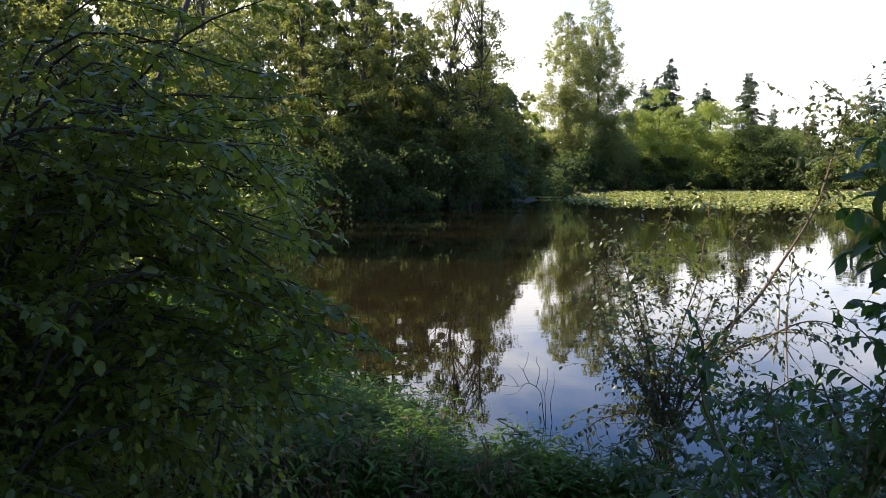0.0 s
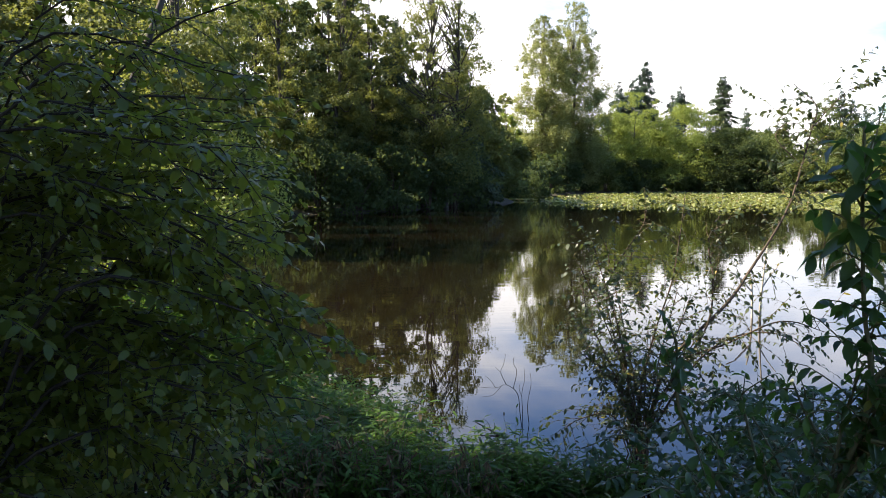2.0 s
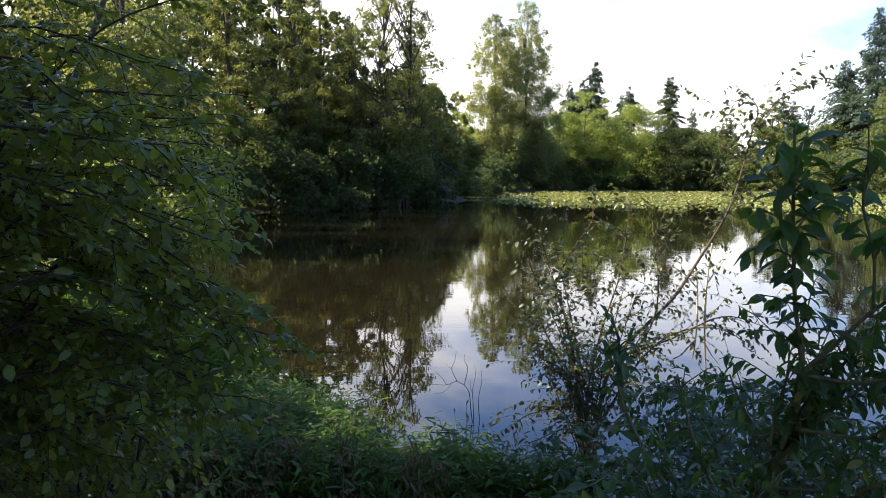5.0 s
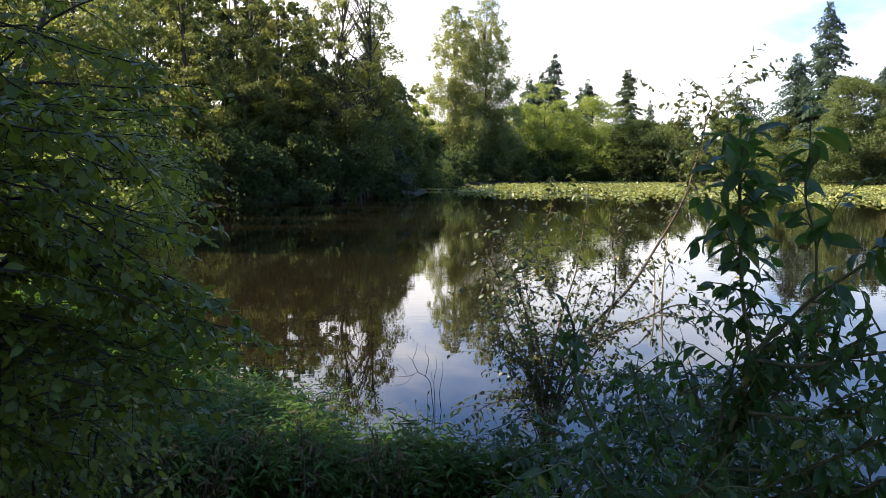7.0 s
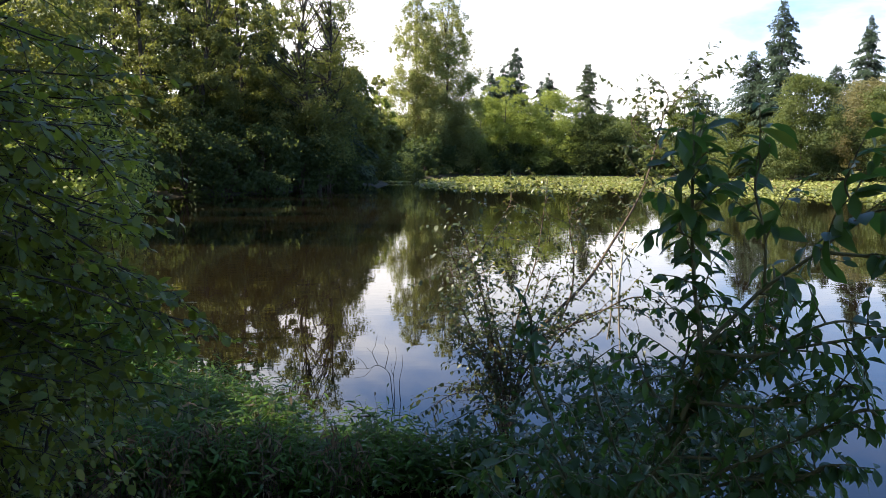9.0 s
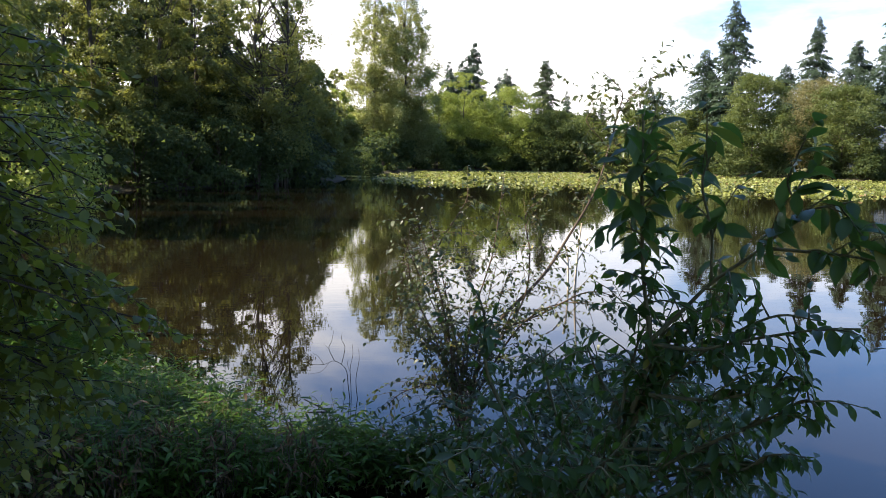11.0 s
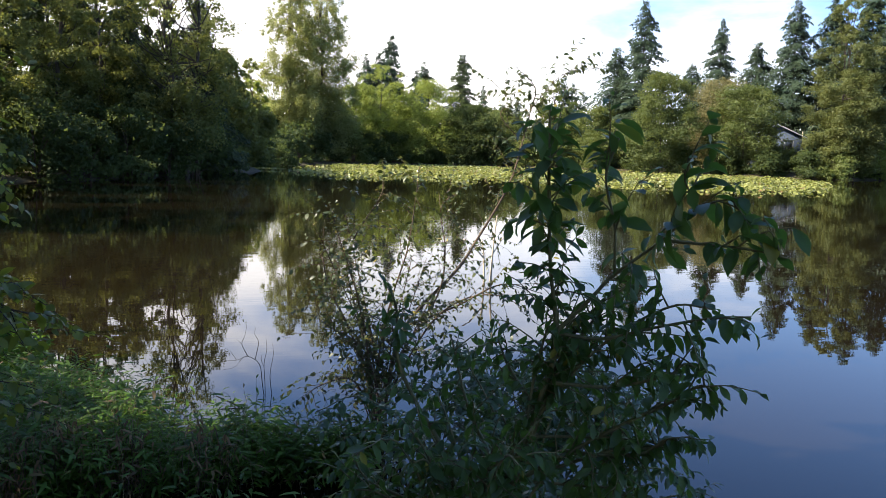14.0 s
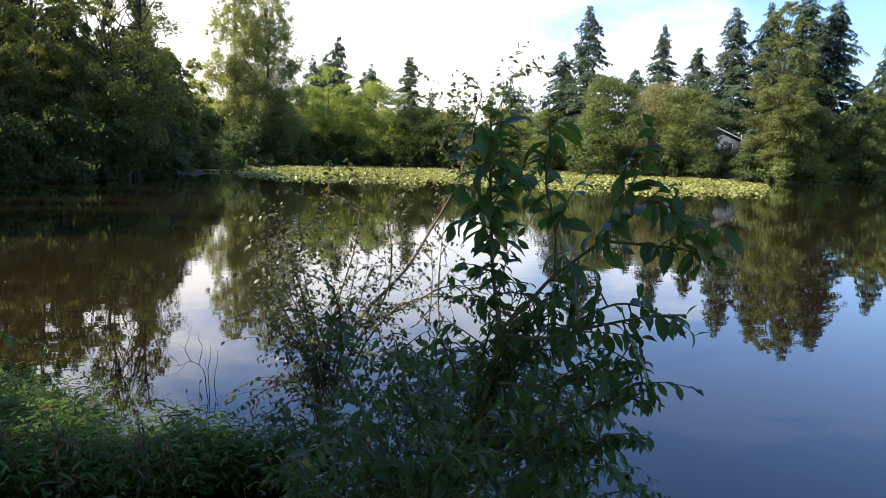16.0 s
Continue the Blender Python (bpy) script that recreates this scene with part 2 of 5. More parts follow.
M_PANE = rough_surface("dark_glass", (0.02, 0.025, 0.03), (0.03, 0.035, 0.04), scale=0.5, bump=0.0, rough=0.08, gloss=0.6)


# ---------------------------------------------------------------- mesh tools
rng = np.random.default_rng(11)


def mesh_of(name, verts, tris, mat, smooth=False):
    verts = np.asarray(verts, np.float32).reshape(-1, 3)
    tris = np.asarray(tris, np.int32).reshape(-1, 3)
    me = bpy.data.meshes.new(name)
    me.vertices.add(len(verts))
    me.vertices.foreach_set("co", verts.ravel())
    me.loops.add(tris.size)
    me.loops.foreach_set("vertex_index", tris.ravel())
    me.polygons.add(len(tris))
    me.polygons.foreach_set("loop_start", np.arange(0, tris.size, 3, dtype=np.int32))
    if smooth:
        me.polygons.foreach_set("use_smooth", np.ones(len(tris), bool))
    me.materials.append(mat)
    me.update(calc_edges=True)
    me.validate()
    return me


def child(name, me, parent, label="", kind=""):
    ob = new(name, me)
    ob.parent = parent
    return tagged(ob, label=label, kind=kind)


def thing(name, x, y, z, label, category, group="", kind=""):
    ob = new(name)
    ob.location = (x, y, z)
    ob.empty_display_size = 0.2
    return tagged(ob, label, category, group, kind)


def unit(v):
    return v / np.maximum(np.linalg.norm(v, axis=-1, keepdims=True), 1e-9)


def smooth_line(pts, n=6):
    """A Catmull-Rom line through the points."""
    p = np.asarray(pts, float)
    p = np.vstack([2 * p[0] - p[1], p, 2 * p[-1] - p[-2]])
    out = []
    for i in range(1, len(p) - 2):
        for k in range(n):
            t = k / n
            out.append(0.5 * (2 * p[i] + (p[i + 1] - p[i - 1]) * t + (2 * p[i - 1] - 5 * p[i] + 4 * p[i + 1] - p[i + 2]) * t * t
                              + (3 * p[i] - p[i - 1] - 3 * p[i + 1] + p[i + 2]) * t ** 3))
    out.append(p[-2])
    return np.array(out)


class Bag:
    """Collects pieces of one mesh."""

    def __init__(self):
        self.v, self.f, self.n = [], [], 0

    def add(self, v, f):
        v = np.asarray(v, float).reshape(-1, 3)
        self.v.append(v)
        self.f.append(np.asarray(f, int).reshape(-1, 3) + self.n)
        self.n += len(v)

    def tube(self, line, r0, r1, sides=6, knobby=0.0):
        line = np.asarray(line, float)
        n = len(line)
        tan = unit(np.gradient(line, axis=0))
        ref = np.array([0.31, 0.95, 0.02]) if abs(tan[0, 1]) < 0.9 else np.array([0.95, 0.1, 0.3])
        a = unit(np.cross(tan, ref))
        b = np.cross(tan, a)
        ang = np.linspace(0, 2 * np.pi, sides, endpoint=False)
        rad = np.linspace(r0, r1, n) * (1 + knobby * rng.normal(size=n))
        ring = line[:, None] + rad[:, None, None] * (np.cos(ang)[None, :, None] * a[:, None] + np.sin(ang)[None, :, None] * b[:, None])
        i, j = np.meshgrid(np.arange(n - 1), np.arange(sides), indexing="ij")
        k = (j + 1) % sides
        q = np.stack([i * sides + j, i * sides + k, (i + 1) * sides + k, i * sides + j, (i + 1) * sides + k, (i + 1) * sides + j], -1)
        v = np.vstack([ring.reshape(-1, 3), line[-1:]])
        last = (n - 1) * sides
        cap = [(last + s, last + (s + 1) % sides, n * sides) for s in range(sides)]
        at = self.n
        self.add(v, np.vstack([q.reshape(-1, 3), np.array(cap)]))
        return at

    def box(self, lo, hi):
        x0, y0, z0 = lo
        x1, y1, z1 = hi
        v = [(x, y, z) for z in (z0, z1) for y in (y0, y1) for x in (x0, x1)]
        f = [(0, 2, 3), (0, 3, 1), (4, 5, 7), (4, 7, 6), (0, 1, 5), (0, 5, 4), (2, 6, 7), (2, 7, 3), (0, 4, 6), (0, 6, 2), (1, 3, 7), (1, 7, 5)]
        self.add(v, f)

    def mesh(self, name, mat, smooth=False):
        return mesh_of(name, np.vstack(self.v), np.vstack(self.f), mat, smooth)


RHOMB_V = np.array([(0, 0, 0), (-0.5, 0.45, 0.12), (0, 1, 0), (0.5, 0.45, 0.12)], float)
RHOMB_F = np.array([(0, 2, 1), (0, 3, 2)])


def leaf_template(width=0.45, curl=0.25, fold=0.10, wave=0.0, widest=0.5):
    """A leaf one unit long along +y, upper side +z, folded on its midrib and curling down to the tip."""
    st = np.array([0.0, 0.2, 0.45, 0.72, 1.0])
    prof = np.sin(np.pi * np.clip(st, 0, 1) ** (np.log(0.5) / np.log(widest))) ** 0.8 * width / 2
    v = [(0, 0, 0)]
    for k in (1, 2, 3):
        s = st[k]
        z = -curl * s * s
        for side in (-1, 0, 1):
            v.append((side * prof[k], s, z + (abs(side) * fold * prof[k] * 4) + wave * math.sin(7 * s + side)))
    v.append((0, 1.0, -curl * 1.15))
    f = [(0, 2, 1), (0, 3, 2)]
    for k in (0, 1):
        a, b = 1 + 3 * k, 4 + 3 * k
        f += [(a, a + 1, b + 1), (a, b + 1, b), (a + 1, a + 2, b + 2), (a + 1, b + 2, b + 1)]
    f += [(7, 8, 10), (8, 9, 10)]
    return np.array(v, float), np.array(f)


def plain_leaf(width=0.5, curl=0.2, fold=0.1):
    """The same leaf in four triangles, for the joined rest."""
    h = width / 2
    v = [(0, 0, 0), (-0.82 * h, 0.26, fold * width - 0.06 * curl), (0.86 * h, 0.30, fold * width - 0.08 * curl), (-0.80 * h, 0.66, fold * width * 0.6 - 0.40 * curl), (0.74 * h, 0.70, -0.45 * curl), (0, 1, -curl)]
    return np.array(v, float), np.array([(0, 2, 1), (1, 2, 4), (1, 4, 3), (3, 4, 5)])


def frames(along, up):
    """Rows of 3x3 turns: y along the leaf, z to its upper side."""
    y = unit(along)
    x = unit(np.cross(y, up))
    z = np.cross(x, y)
    return np.stack([x, y, z], -1)


def scatter(bag, template, pos, turn, size):
    tv, tf = template
    n = len(pos)
    v = np.einsum("nij,vj->nvi", turn, tv) * np.asarray(size, float).reshape(n, 1, 1) + pos[:, None]
    f = tf[None] + (np.arange(n) * len(tv))[:, None, None]
    bag.add(v.reshape(-1, 3), f.reshape(-1, 3))


TRI_V = np.array([(-0.42, 0.05, 0.03), (0.5, 0.30, 0.10), (-0.05, 1.0, -0.06)], float)
TRI_F = np.array([(0, 1, 2)])


def leaf_cloud(bag, centres, radii, total, size, squash=0.75, up=0.5, shell=0.55, subs=9, flat=0.6):
    """Small leaves gathered in sprays, and the sprays in clumps, most of them near each clump's skin."""
    radii = np.asarray(radii, float)
    c = np.repeat(np.asarray(centres, float), subs, axis=0)
    r = np.repeat(radii, subs)
    d = unit(rng.normal(size=c.shape) + np.array([0, 0, 0.2]))
    out = d * (r * (shell + (1.0 - shell) * rng.random(len(r)) ** 0.7) * (1 + 0.15 * rng.normal(size=len(r))))[:, None]
    out[:, 2] *= squash
    c = c + out
    sr = r * (0.16 + 0.24 * rng.random(len(r)))
    share = sr ** 1.8
    counts = np.maximum(2, (total * share / share.sum()).astype(int))
    c, sr, d = np.repeat(c, counts, axis=0), np.repeat(sr, counts), np.repeat(d, counts, axis=0)
    pos = c + rng.normal(size=c.shape) * sr[:, None] * np.array([1, 1, flat])
    nrm = unit(d * 0.8 + rng.normal(size=c.shape) * 0.6 + np.array([0, 0, up]))
    along = unit(np.cross(nrm, rng.normal(size=c.shape)) - np.array([0, 0, 0.25]))
    scatter(bag, (TRI_V, TRI_F), pos, frames(along, nrm), size * (0.55 + 0.9 * rng.random(len(c))))

# ---------------------------------------------------------------- ground and water
SHORE = [(-2.6, 3.3), (-3.8, 6), (-5.2, 10), (-5.5, 15), (-4.7, 19.2), (-6.6, 24), (-8.4, 30), (-6.5, 38), (-2.5, 42.6), (0.6, 47.6), (4.4, 56.5), (7, 65),
         (10, 75), (14, 86), (22, 100), (34, 106), (46, 102), (54, 95), (60, 85), (64, 74), (71, 66), (80, 68), (90, 67), (112, 52),
         (106, 25), (80, 0), (45, -12), (18, -10), (7, -3), (3.4, 0.9), (2.0, 2.4), (0.8, 3.1), (-0.8, 3.3)]


def shore_distance(p):
    """Metres to the waterline, positive on land."""
    poly = np.array(SHORE, float)
    a, b = poly, np.roll(poly, -1, axis=0)
    p = np.asarray(p, float)
    best = np.full(len(p), 1e9)
    inside = np.zeros(len(p), bool)
    for (ax, ay), (bx, by) in zip(a, b):
        dx, dy = bx - ax, by - ay
        t = np.clip(((p[:, 0] - ax) * dx + (p[:, 1] - ay) * dy) / (dx * dx + dy * dy), 0, 1)
        best = np.minimum(best, np.hypot(p[:, 0] - ax - t * dx, p[:, 1] - ay - t * dy))
        cross = (ay > p[:, 1]) != (by > p[:, 1])
        with np.errstate(divide="ignore", invalid="ignore"):
            xi = ax + (p[:, 1] - ay) * dx / (dy if dy else 1e-9)
        inside ^= cross & (p[:, 0] < xi)
    return np.where(inside, -best, best)


def ground_height(p):
    p = np.asarray(p, float).reshape(-1, 2)
    d = shore_distance(p)
    land = 0.02 + 0.30 * (1 - np.exp(-np.maximum(d, 0) / 1.2)) + 0.085 * np.clip(d - 5, 0, 32) + 0.02 * np.sin(p[:, 0] * 1.7) * np.cos(p[:, 1] * 1.3)
    wet = np.maximum(-0.9, 0.35 * d)
    return np.where(d > 0, land, wet)


def gz(x, y):
    return float(ground_height([(x, y)])[0])


def axis(lo, hi, mid_lo, mid_hi, fine):
    out = list(np.arange(mid_lo, mid_hi + 1e-6, fine))
    step, v = fine, mid_hi
    while v < hi:
        step = min(step * 1.12, 2.0 if v < 150 else 400.0)
        if v >= 150:
            step *= 1.4
        v += step
        out.append(v)
    step, v, left = fine, mid_lo, []
    while v > lo:
        step = min(step * 1.12, 2.0 if v > -40 else 400.0)
        if v <= -40:
            step *= 1.4
        v -= step
        left.append(v)
    return np.array(left[::-1] + out)


def build_ground():
    xs, ys = axis(-2800, 2900, -6, 7, 0.35), axis(-2800, 2900, -3, 12, 0.35)
    X, Y = np.meshgrid(xs, ys)
    p = np.stack([X.ravel(), Y.ravel()], -1)
    v = np.column_stack([p, ground_height(p)])
    nx, ny = len(xs), len(ys)
    i, j = np.meshgrid(np.arange(nx - 1), np.arange(ny - 1))
    a = (j * nx + i).ravel()
    f = np.vstack([np.stack([a, a + 1, a + nx + 1], -1), np.stack([a, a + nx + 1, a + nx], -1)])
    ob = new("ground", mesh_of("ground", v, f, M_GROUND, True))
    tagged(ob, "dark soil and leaf litter sloping into the pond", "ground", kind="structure")


build_ground()


def build_water():
    v = [(-60, -60, 0), (160, -60, 0), (160, 160, 0), (-60, 160, 0)]
    ob = new("water", mesh_of("water", v, [(0, 1, 2), (0, 2, 3)], M_WATER))
    tagged(ob, "still brown pond water mirroring trees and sky", "water", kind="structure")


build_water()


# ---------------------------------------------------------------- trees
def broadleaf(name, label, x, y, top, width, mat, leaves=9000, leaf=0.24, low=0.08, shape="column", clumps=70, trunks=1, lean=(0, 0),
              bark=M_BARK, group="", category="tree", shell=0.4, limbs=26, r=None, fine=1.0, flat=0.6, subs=8):
    """A broad-leaved tree: tapered trunk, limbs and a crown of leafy clumps."""
    z0 = gz(x, y) - 0.1
    h = top - z0
    ob = thing(name, x, y, z0, label, category, group)
    clumps = int(clumps * 1.5)
    f = low + (1 - low) * rng.random(clumps) ** 0.85
    g = (f - low) / (1 - low)
    if shape == "column":
        prof = np.minimum(1, 0.55 + 1.6 * g) * np.sqrt(np.clip(1 - g ** 2.6, 0.02, 1))
    elif shape == "taper":
        prof = np.minimum(1, 0.7 + 1.5 * g) * np.clip(1.02 - g, 0.02, 1) ** 0.70
    elif shape == "round":
        prof = np.sqrt(np.clip(1 - (1.55 * g - 0.6) ** 2, 0.04, 1))
    else:
        prof = np.clip(1.05 - 0.75 * g, 0.1, 1)
    ang = 2 * np.pi * rng.random(clumps)
    rad = np.sqrt(rng.random(clumps)) * prof * width * 0.46
    cen = np.stack([np.cos(ang) * rad + lean[0] * f * h, np.sin(ang) * rad + lean[1] * f * h, f * h], -1)
    cr = width * (0.06 + 0.10 * rng.random(clumps)) * (1.15 - 0.9 * g)
    if shape == "round":
        cr = width * (0.09 + 0.11 * rng.random(clumps)) * (1.1 - 0.5 * g)
    cen[:, 2] = np.minimum(cen[:, 2], h - cr * 0.6)
    wood = Bag()
    r = r or h * 0.011
    for k in range(trunks):
        off = np.array([0.0, 0.0]) if trunks == 1 else rng.normal(size=2) * width * 0.06
        swing = rng.normal(size=(6, 2)) * 0.012 * h
        s = np.linspace(0, 0.93, 6)
        line = np.column_stack([lean[0] * s * h + off[0] * (1 + 2 * s) + swing[:, 0] * s, lean[1] * s * h + off[1] * (1 + 2 * s) + swing[:, 1] * s, s * h])
        line = smooth_line(line, 3)
        wood.tube(line, r * (1.0 if trunks == 1 else 0.75), r * 0.12, 8, 0.05)
        for i in rng.choice(clumps, min(limbs // trunks, clumps), replace=False):
            start = line[int(np.clip(np.searchsorted(line[:, 2], cen[i, 2] * (0.62 + 0.2 * rng.random())), 0, len(line) - 1))]
            mid = (start + cen[i]) / 2 + np.array([0, 0, 0.04 * h * rng.normal()])
            wood.tube(smooth_line([start, mid, cen[i]], 3), r * 0.22, r * 0.05, 5)
    child("trunk", wood.mesh("trunk", bark, True), ob)
    crown = Bag()
    leaf_cloud(crown, cen, cr, int(leaves * 2.3 * fine * fine), leaf * 0.98 / fine, shell=shell, squash=0.8, up=0.75, subs=subs, flat=flat)
    child("crown", crown.mesh("crown", mat), ob)
    return ob


def fir(name, label, x, y, top, width, mat=F_FIR, step=0.42, droop=0.35, low=0.06, bare=1.0, group="conifers behind the pond", density=1.0, power=0.8, size=0.55):
    """A conifer: straight trunk, whorls of drooping boughs clothed in needle sprays."""
    z0 = gz(x, y) - 0.1
    h = top - z0
    ob = thing(name, x, y, z0, label, "conifer tree", group)
    wood = Bag()
    wood.tube(np.column_stack([np.zeros(8), np.zeros(8), np.linspace(0, h * 0.985, 8)]), h * 0.013, 0.02, 7)
    child("trunk", wood.mesh("trunk", M_BARK, True), ob)
    P, A, N, Z = [], [], [], []
    uneven = 0.62 + 0.66 * rng.random((int(h / 1.1) + 2, 7))          # some boughs reach out, others are short
    z = low * h
    while z < h * 0.985:
        g = (z / h - low) / (1 - low)
        reach = 0.57 * width * max(0.03, (1 - g)) ** power
        for _ in range(9):
            if rng.random() > bare:
                continue
            a = rng.random() * 2 * np.pi
            L = reach * (0.55 + 0.55 * rng.random()) * uneven[int(z / 1.1), int(a / (2 * np.pi) * 7) % 7]
            n = max(6, int(L * 19.0 * density))
            s = rng.random(n) ** 0.75
            u = rng.uniform(-1, 1, n)
            way = np.array([math.cos(a), math.sin(a)])
            lat = u * (0.10 + 0.26 * L * (1.05 - 0.75 * s))
            dz = L * (0.20 * s - droop * s * s) - 0.25 * np.abs(lat) + 0.05 * rng.normal(size=n) - 0.30 * np.abs(rng.normal(size=n)) * (1 - 0.5 * s)
            zb = min(z + step * 0.7 * rng.normal(), 0.985 * h)
            P.append(np.column_stack([way[0] * L * s - way[1] * lat, way[1] * L * s + way[0] * lat, zb + dz]))
            A.append(np.column_stack([way[0] - u * way[1] * 0.9, way[1] + u * way[0] * 0.9, -0.2 - 0.6 * s]) + 0.25 * rng.normal(size=(n, 3)))
            N.append(np.array([0, 0, 1.0]) + 0.4 * rng.normal(size=(n, 3)))
            Z.append(0.86 * size * (0.7 + 0.6 * rng.random(n)) * min(1.0, 0.5 + L / 3.0))
        z += step * (0.7 + 0.6 * rng.random()) * (1.0 if g < 0.8 else 0.7)
    crown = Bag()
    scatter(crown, (TRI_V * np.array([0.62, 1, 1]), TRI_F), np.vstack(P), frames(np.vstack(A), np.vstack(N)), np.concatenate(Z))
    child("crown", crown.mesh("crown", mat), ob)
    return ob


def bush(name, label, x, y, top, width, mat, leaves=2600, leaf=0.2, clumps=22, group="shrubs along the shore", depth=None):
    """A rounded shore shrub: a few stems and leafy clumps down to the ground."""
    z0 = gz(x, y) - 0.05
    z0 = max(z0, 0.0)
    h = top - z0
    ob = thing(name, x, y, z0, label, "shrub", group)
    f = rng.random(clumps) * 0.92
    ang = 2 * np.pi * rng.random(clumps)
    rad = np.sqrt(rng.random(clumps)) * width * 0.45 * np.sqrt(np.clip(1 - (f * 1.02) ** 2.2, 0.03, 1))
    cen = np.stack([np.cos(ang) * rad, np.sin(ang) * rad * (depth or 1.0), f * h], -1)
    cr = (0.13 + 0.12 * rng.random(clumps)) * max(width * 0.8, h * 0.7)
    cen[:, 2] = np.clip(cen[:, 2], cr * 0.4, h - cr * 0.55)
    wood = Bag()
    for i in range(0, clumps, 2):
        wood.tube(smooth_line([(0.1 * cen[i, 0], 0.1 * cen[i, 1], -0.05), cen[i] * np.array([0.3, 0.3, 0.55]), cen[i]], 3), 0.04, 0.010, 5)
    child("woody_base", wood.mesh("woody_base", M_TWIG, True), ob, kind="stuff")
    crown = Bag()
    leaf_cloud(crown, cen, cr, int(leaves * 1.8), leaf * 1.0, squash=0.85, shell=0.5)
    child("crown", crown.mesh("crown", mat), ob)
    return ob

# ---------------------------------------------------------------- far shore, left to right
G_WOOD = "trees of the dark wood"
# the dark wood on the near left shore
broadleaf("alder_tree", "tall thin alder with a forked bare top over the water", 1.1, 49.0, 15.4, 7.2, F_ALDER, 19000, 0.125, 0.12, "column", 130, trunks=2, group=G_WOOD, shell=0.25, limbs=110, r=0.22, flat=0.9)
fir("cedar_tree", "dense dark cedar with a pointed uneven top", 2.7, 54.5, 11.9, 5.4, F_CEDAR, 0.28, 0.30, 0.02, 1.0, G_WOOD, 2.6, 0.75, 0.30)
fir("cedar_tree", "dense dark cedar with a pointed uneven top", -1.6, 53.5, 12.8, 4.2, F_CEDAR, 0.28, 0.30, 0.02, 1.0, G_WOOD, 2.6, 0.75, 0.30)
for x, y, top, w in ((-2.9, 48.5, 13.6, 5.0), (-5.0, 46.0, 16.2, 5.6), (-7.2, 41.5, 14.8, 5.4), (-9.5, 46.5, 16.5, 6.0), (-9.4, 35.5, 13.2, 5.4),
                     (-11.0, 29.0, 12.0, 5.5), (-12.5, 38.0, 14.5, 5.8), (-10.6, 22.5, 10.5, 5.0), (-13.5, 17.0, 8.5, 5.0)):
    broadleaf("alder_tree", "slender alder with dark leaves lit from behind", x, y, top, w * 0.8, F_ALDER, 13000, 0.118, 0.12, "column", 110, lean=(0.03 * rng.normal(), 0), group=G_WOOD, shell=0.3, limbs=34, r=0.17, fine=1.1)
for x, y, top, w in ((4.6, 58.5, 8.4, 4.2), (5.9, 62, 6.6, 4.2), (7.6, 69, 6.0, 4.0), (3.0, 57, 7.0, 3.6)):
    broadleaf("young_alder", "low leafy alder at the edge of the wood", x, y, top, w, F_ALDER, 4500, 0.2, 0.05, "round", 36, group=G_WOOD, limbs=14)
broadleaf("willow_tree", "small yellow-green willow lit by the sun", 9.0, 81, 8.7, 4.6, F_WILLOW, 4200, 0.24, 0.05, "column", 34, group="willows on the far shore")
broadleaf("poplar_tree", "distant pale poplar against the sky", 12.8, 118, 14.6, 4.2, F_COTTON, 3800, 0.36, 0.1, "column", 40, group="cottonwoods")
broadleaf("poplar_tree", "distant pale poplar against the sky", 9.9, 112, 9.0, 4.0, F_COTTON, 3200, 0.36, 0.1, "column", 36, group="cottonwoods")
# back rows of alder, their leaf colour darkened to stand for shade
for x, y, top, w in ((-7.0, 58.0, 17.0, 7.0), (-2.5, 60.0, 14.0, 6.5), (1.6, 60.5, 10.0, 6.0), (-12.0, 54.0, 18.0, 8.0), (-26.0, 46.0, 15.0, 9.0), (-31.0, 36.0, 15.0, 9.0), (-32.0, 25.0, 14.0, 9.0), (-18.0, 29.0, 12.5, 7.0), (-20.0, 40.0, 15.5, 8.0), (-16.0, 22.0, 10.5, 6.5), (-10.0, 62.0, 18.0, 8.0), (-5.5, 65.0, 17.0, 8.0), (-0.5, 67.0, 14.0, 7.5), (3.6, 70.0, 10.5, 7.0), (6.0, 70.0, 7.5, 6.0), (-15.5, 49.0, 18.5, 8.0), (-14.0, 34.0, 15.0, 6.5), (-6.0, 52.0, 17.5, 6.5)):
    broadleaf("alder_tree", "leafy alder deep in the wood", x, y, top, w, F_ALDER_SHADED, 4900, 0.30, 0.0, "column", 70, group=G_WOOD, limbs=10)
for x, y, top, w in ((-9.6, 38.5, 5.0, 5), (-6.6, 43.0, 5.6, 5), (-4.4, 46.0, 5.0, 4.6), (-2.0, 49.0, 5.8, 5), (0.0, 51.8, 5.0, 4.6), (2.6, 56.0, 4.8, 4.2), (-10.6, 31.0, 4.6, 4.6), (-10.2, 26.0, 4.2, 4.4), (-9.4, 20.5, 3.6, 4.0), (-8.4, 15.5, 3.2, 3.8)):
    bush("understorey_shrub", "tall dark shrub filling the edge of the wood", x, y, top, w, F_SHRUB, 3600, 0.18, 30, group="shrubs along the shore")
for x, y, top, w in ((-5.85, 19.4, 10.5, 4.4), (-7.1, 23.4, 11.5, 4.6)):
    broadleaf("alder_tree", "slim alder with a bare dark trunk and a sunlit crown", x, y, top, w, F_ALDER, 6500, 0.085, 0.34, "column", 60, group=G_WOOD, shell=0.3, limbs=26, r=0.09)
for x, y, top, w in ((-5.4, 20.2, 3.3, 4.0), (-7.2, 17.4, 3.0, 3.6)):
    bush("sunlit_willow", "low yellow-green willow lit by the sun at the water's edge", x, y, top, w, F_WILLOW, 5200, 0.09, 40)
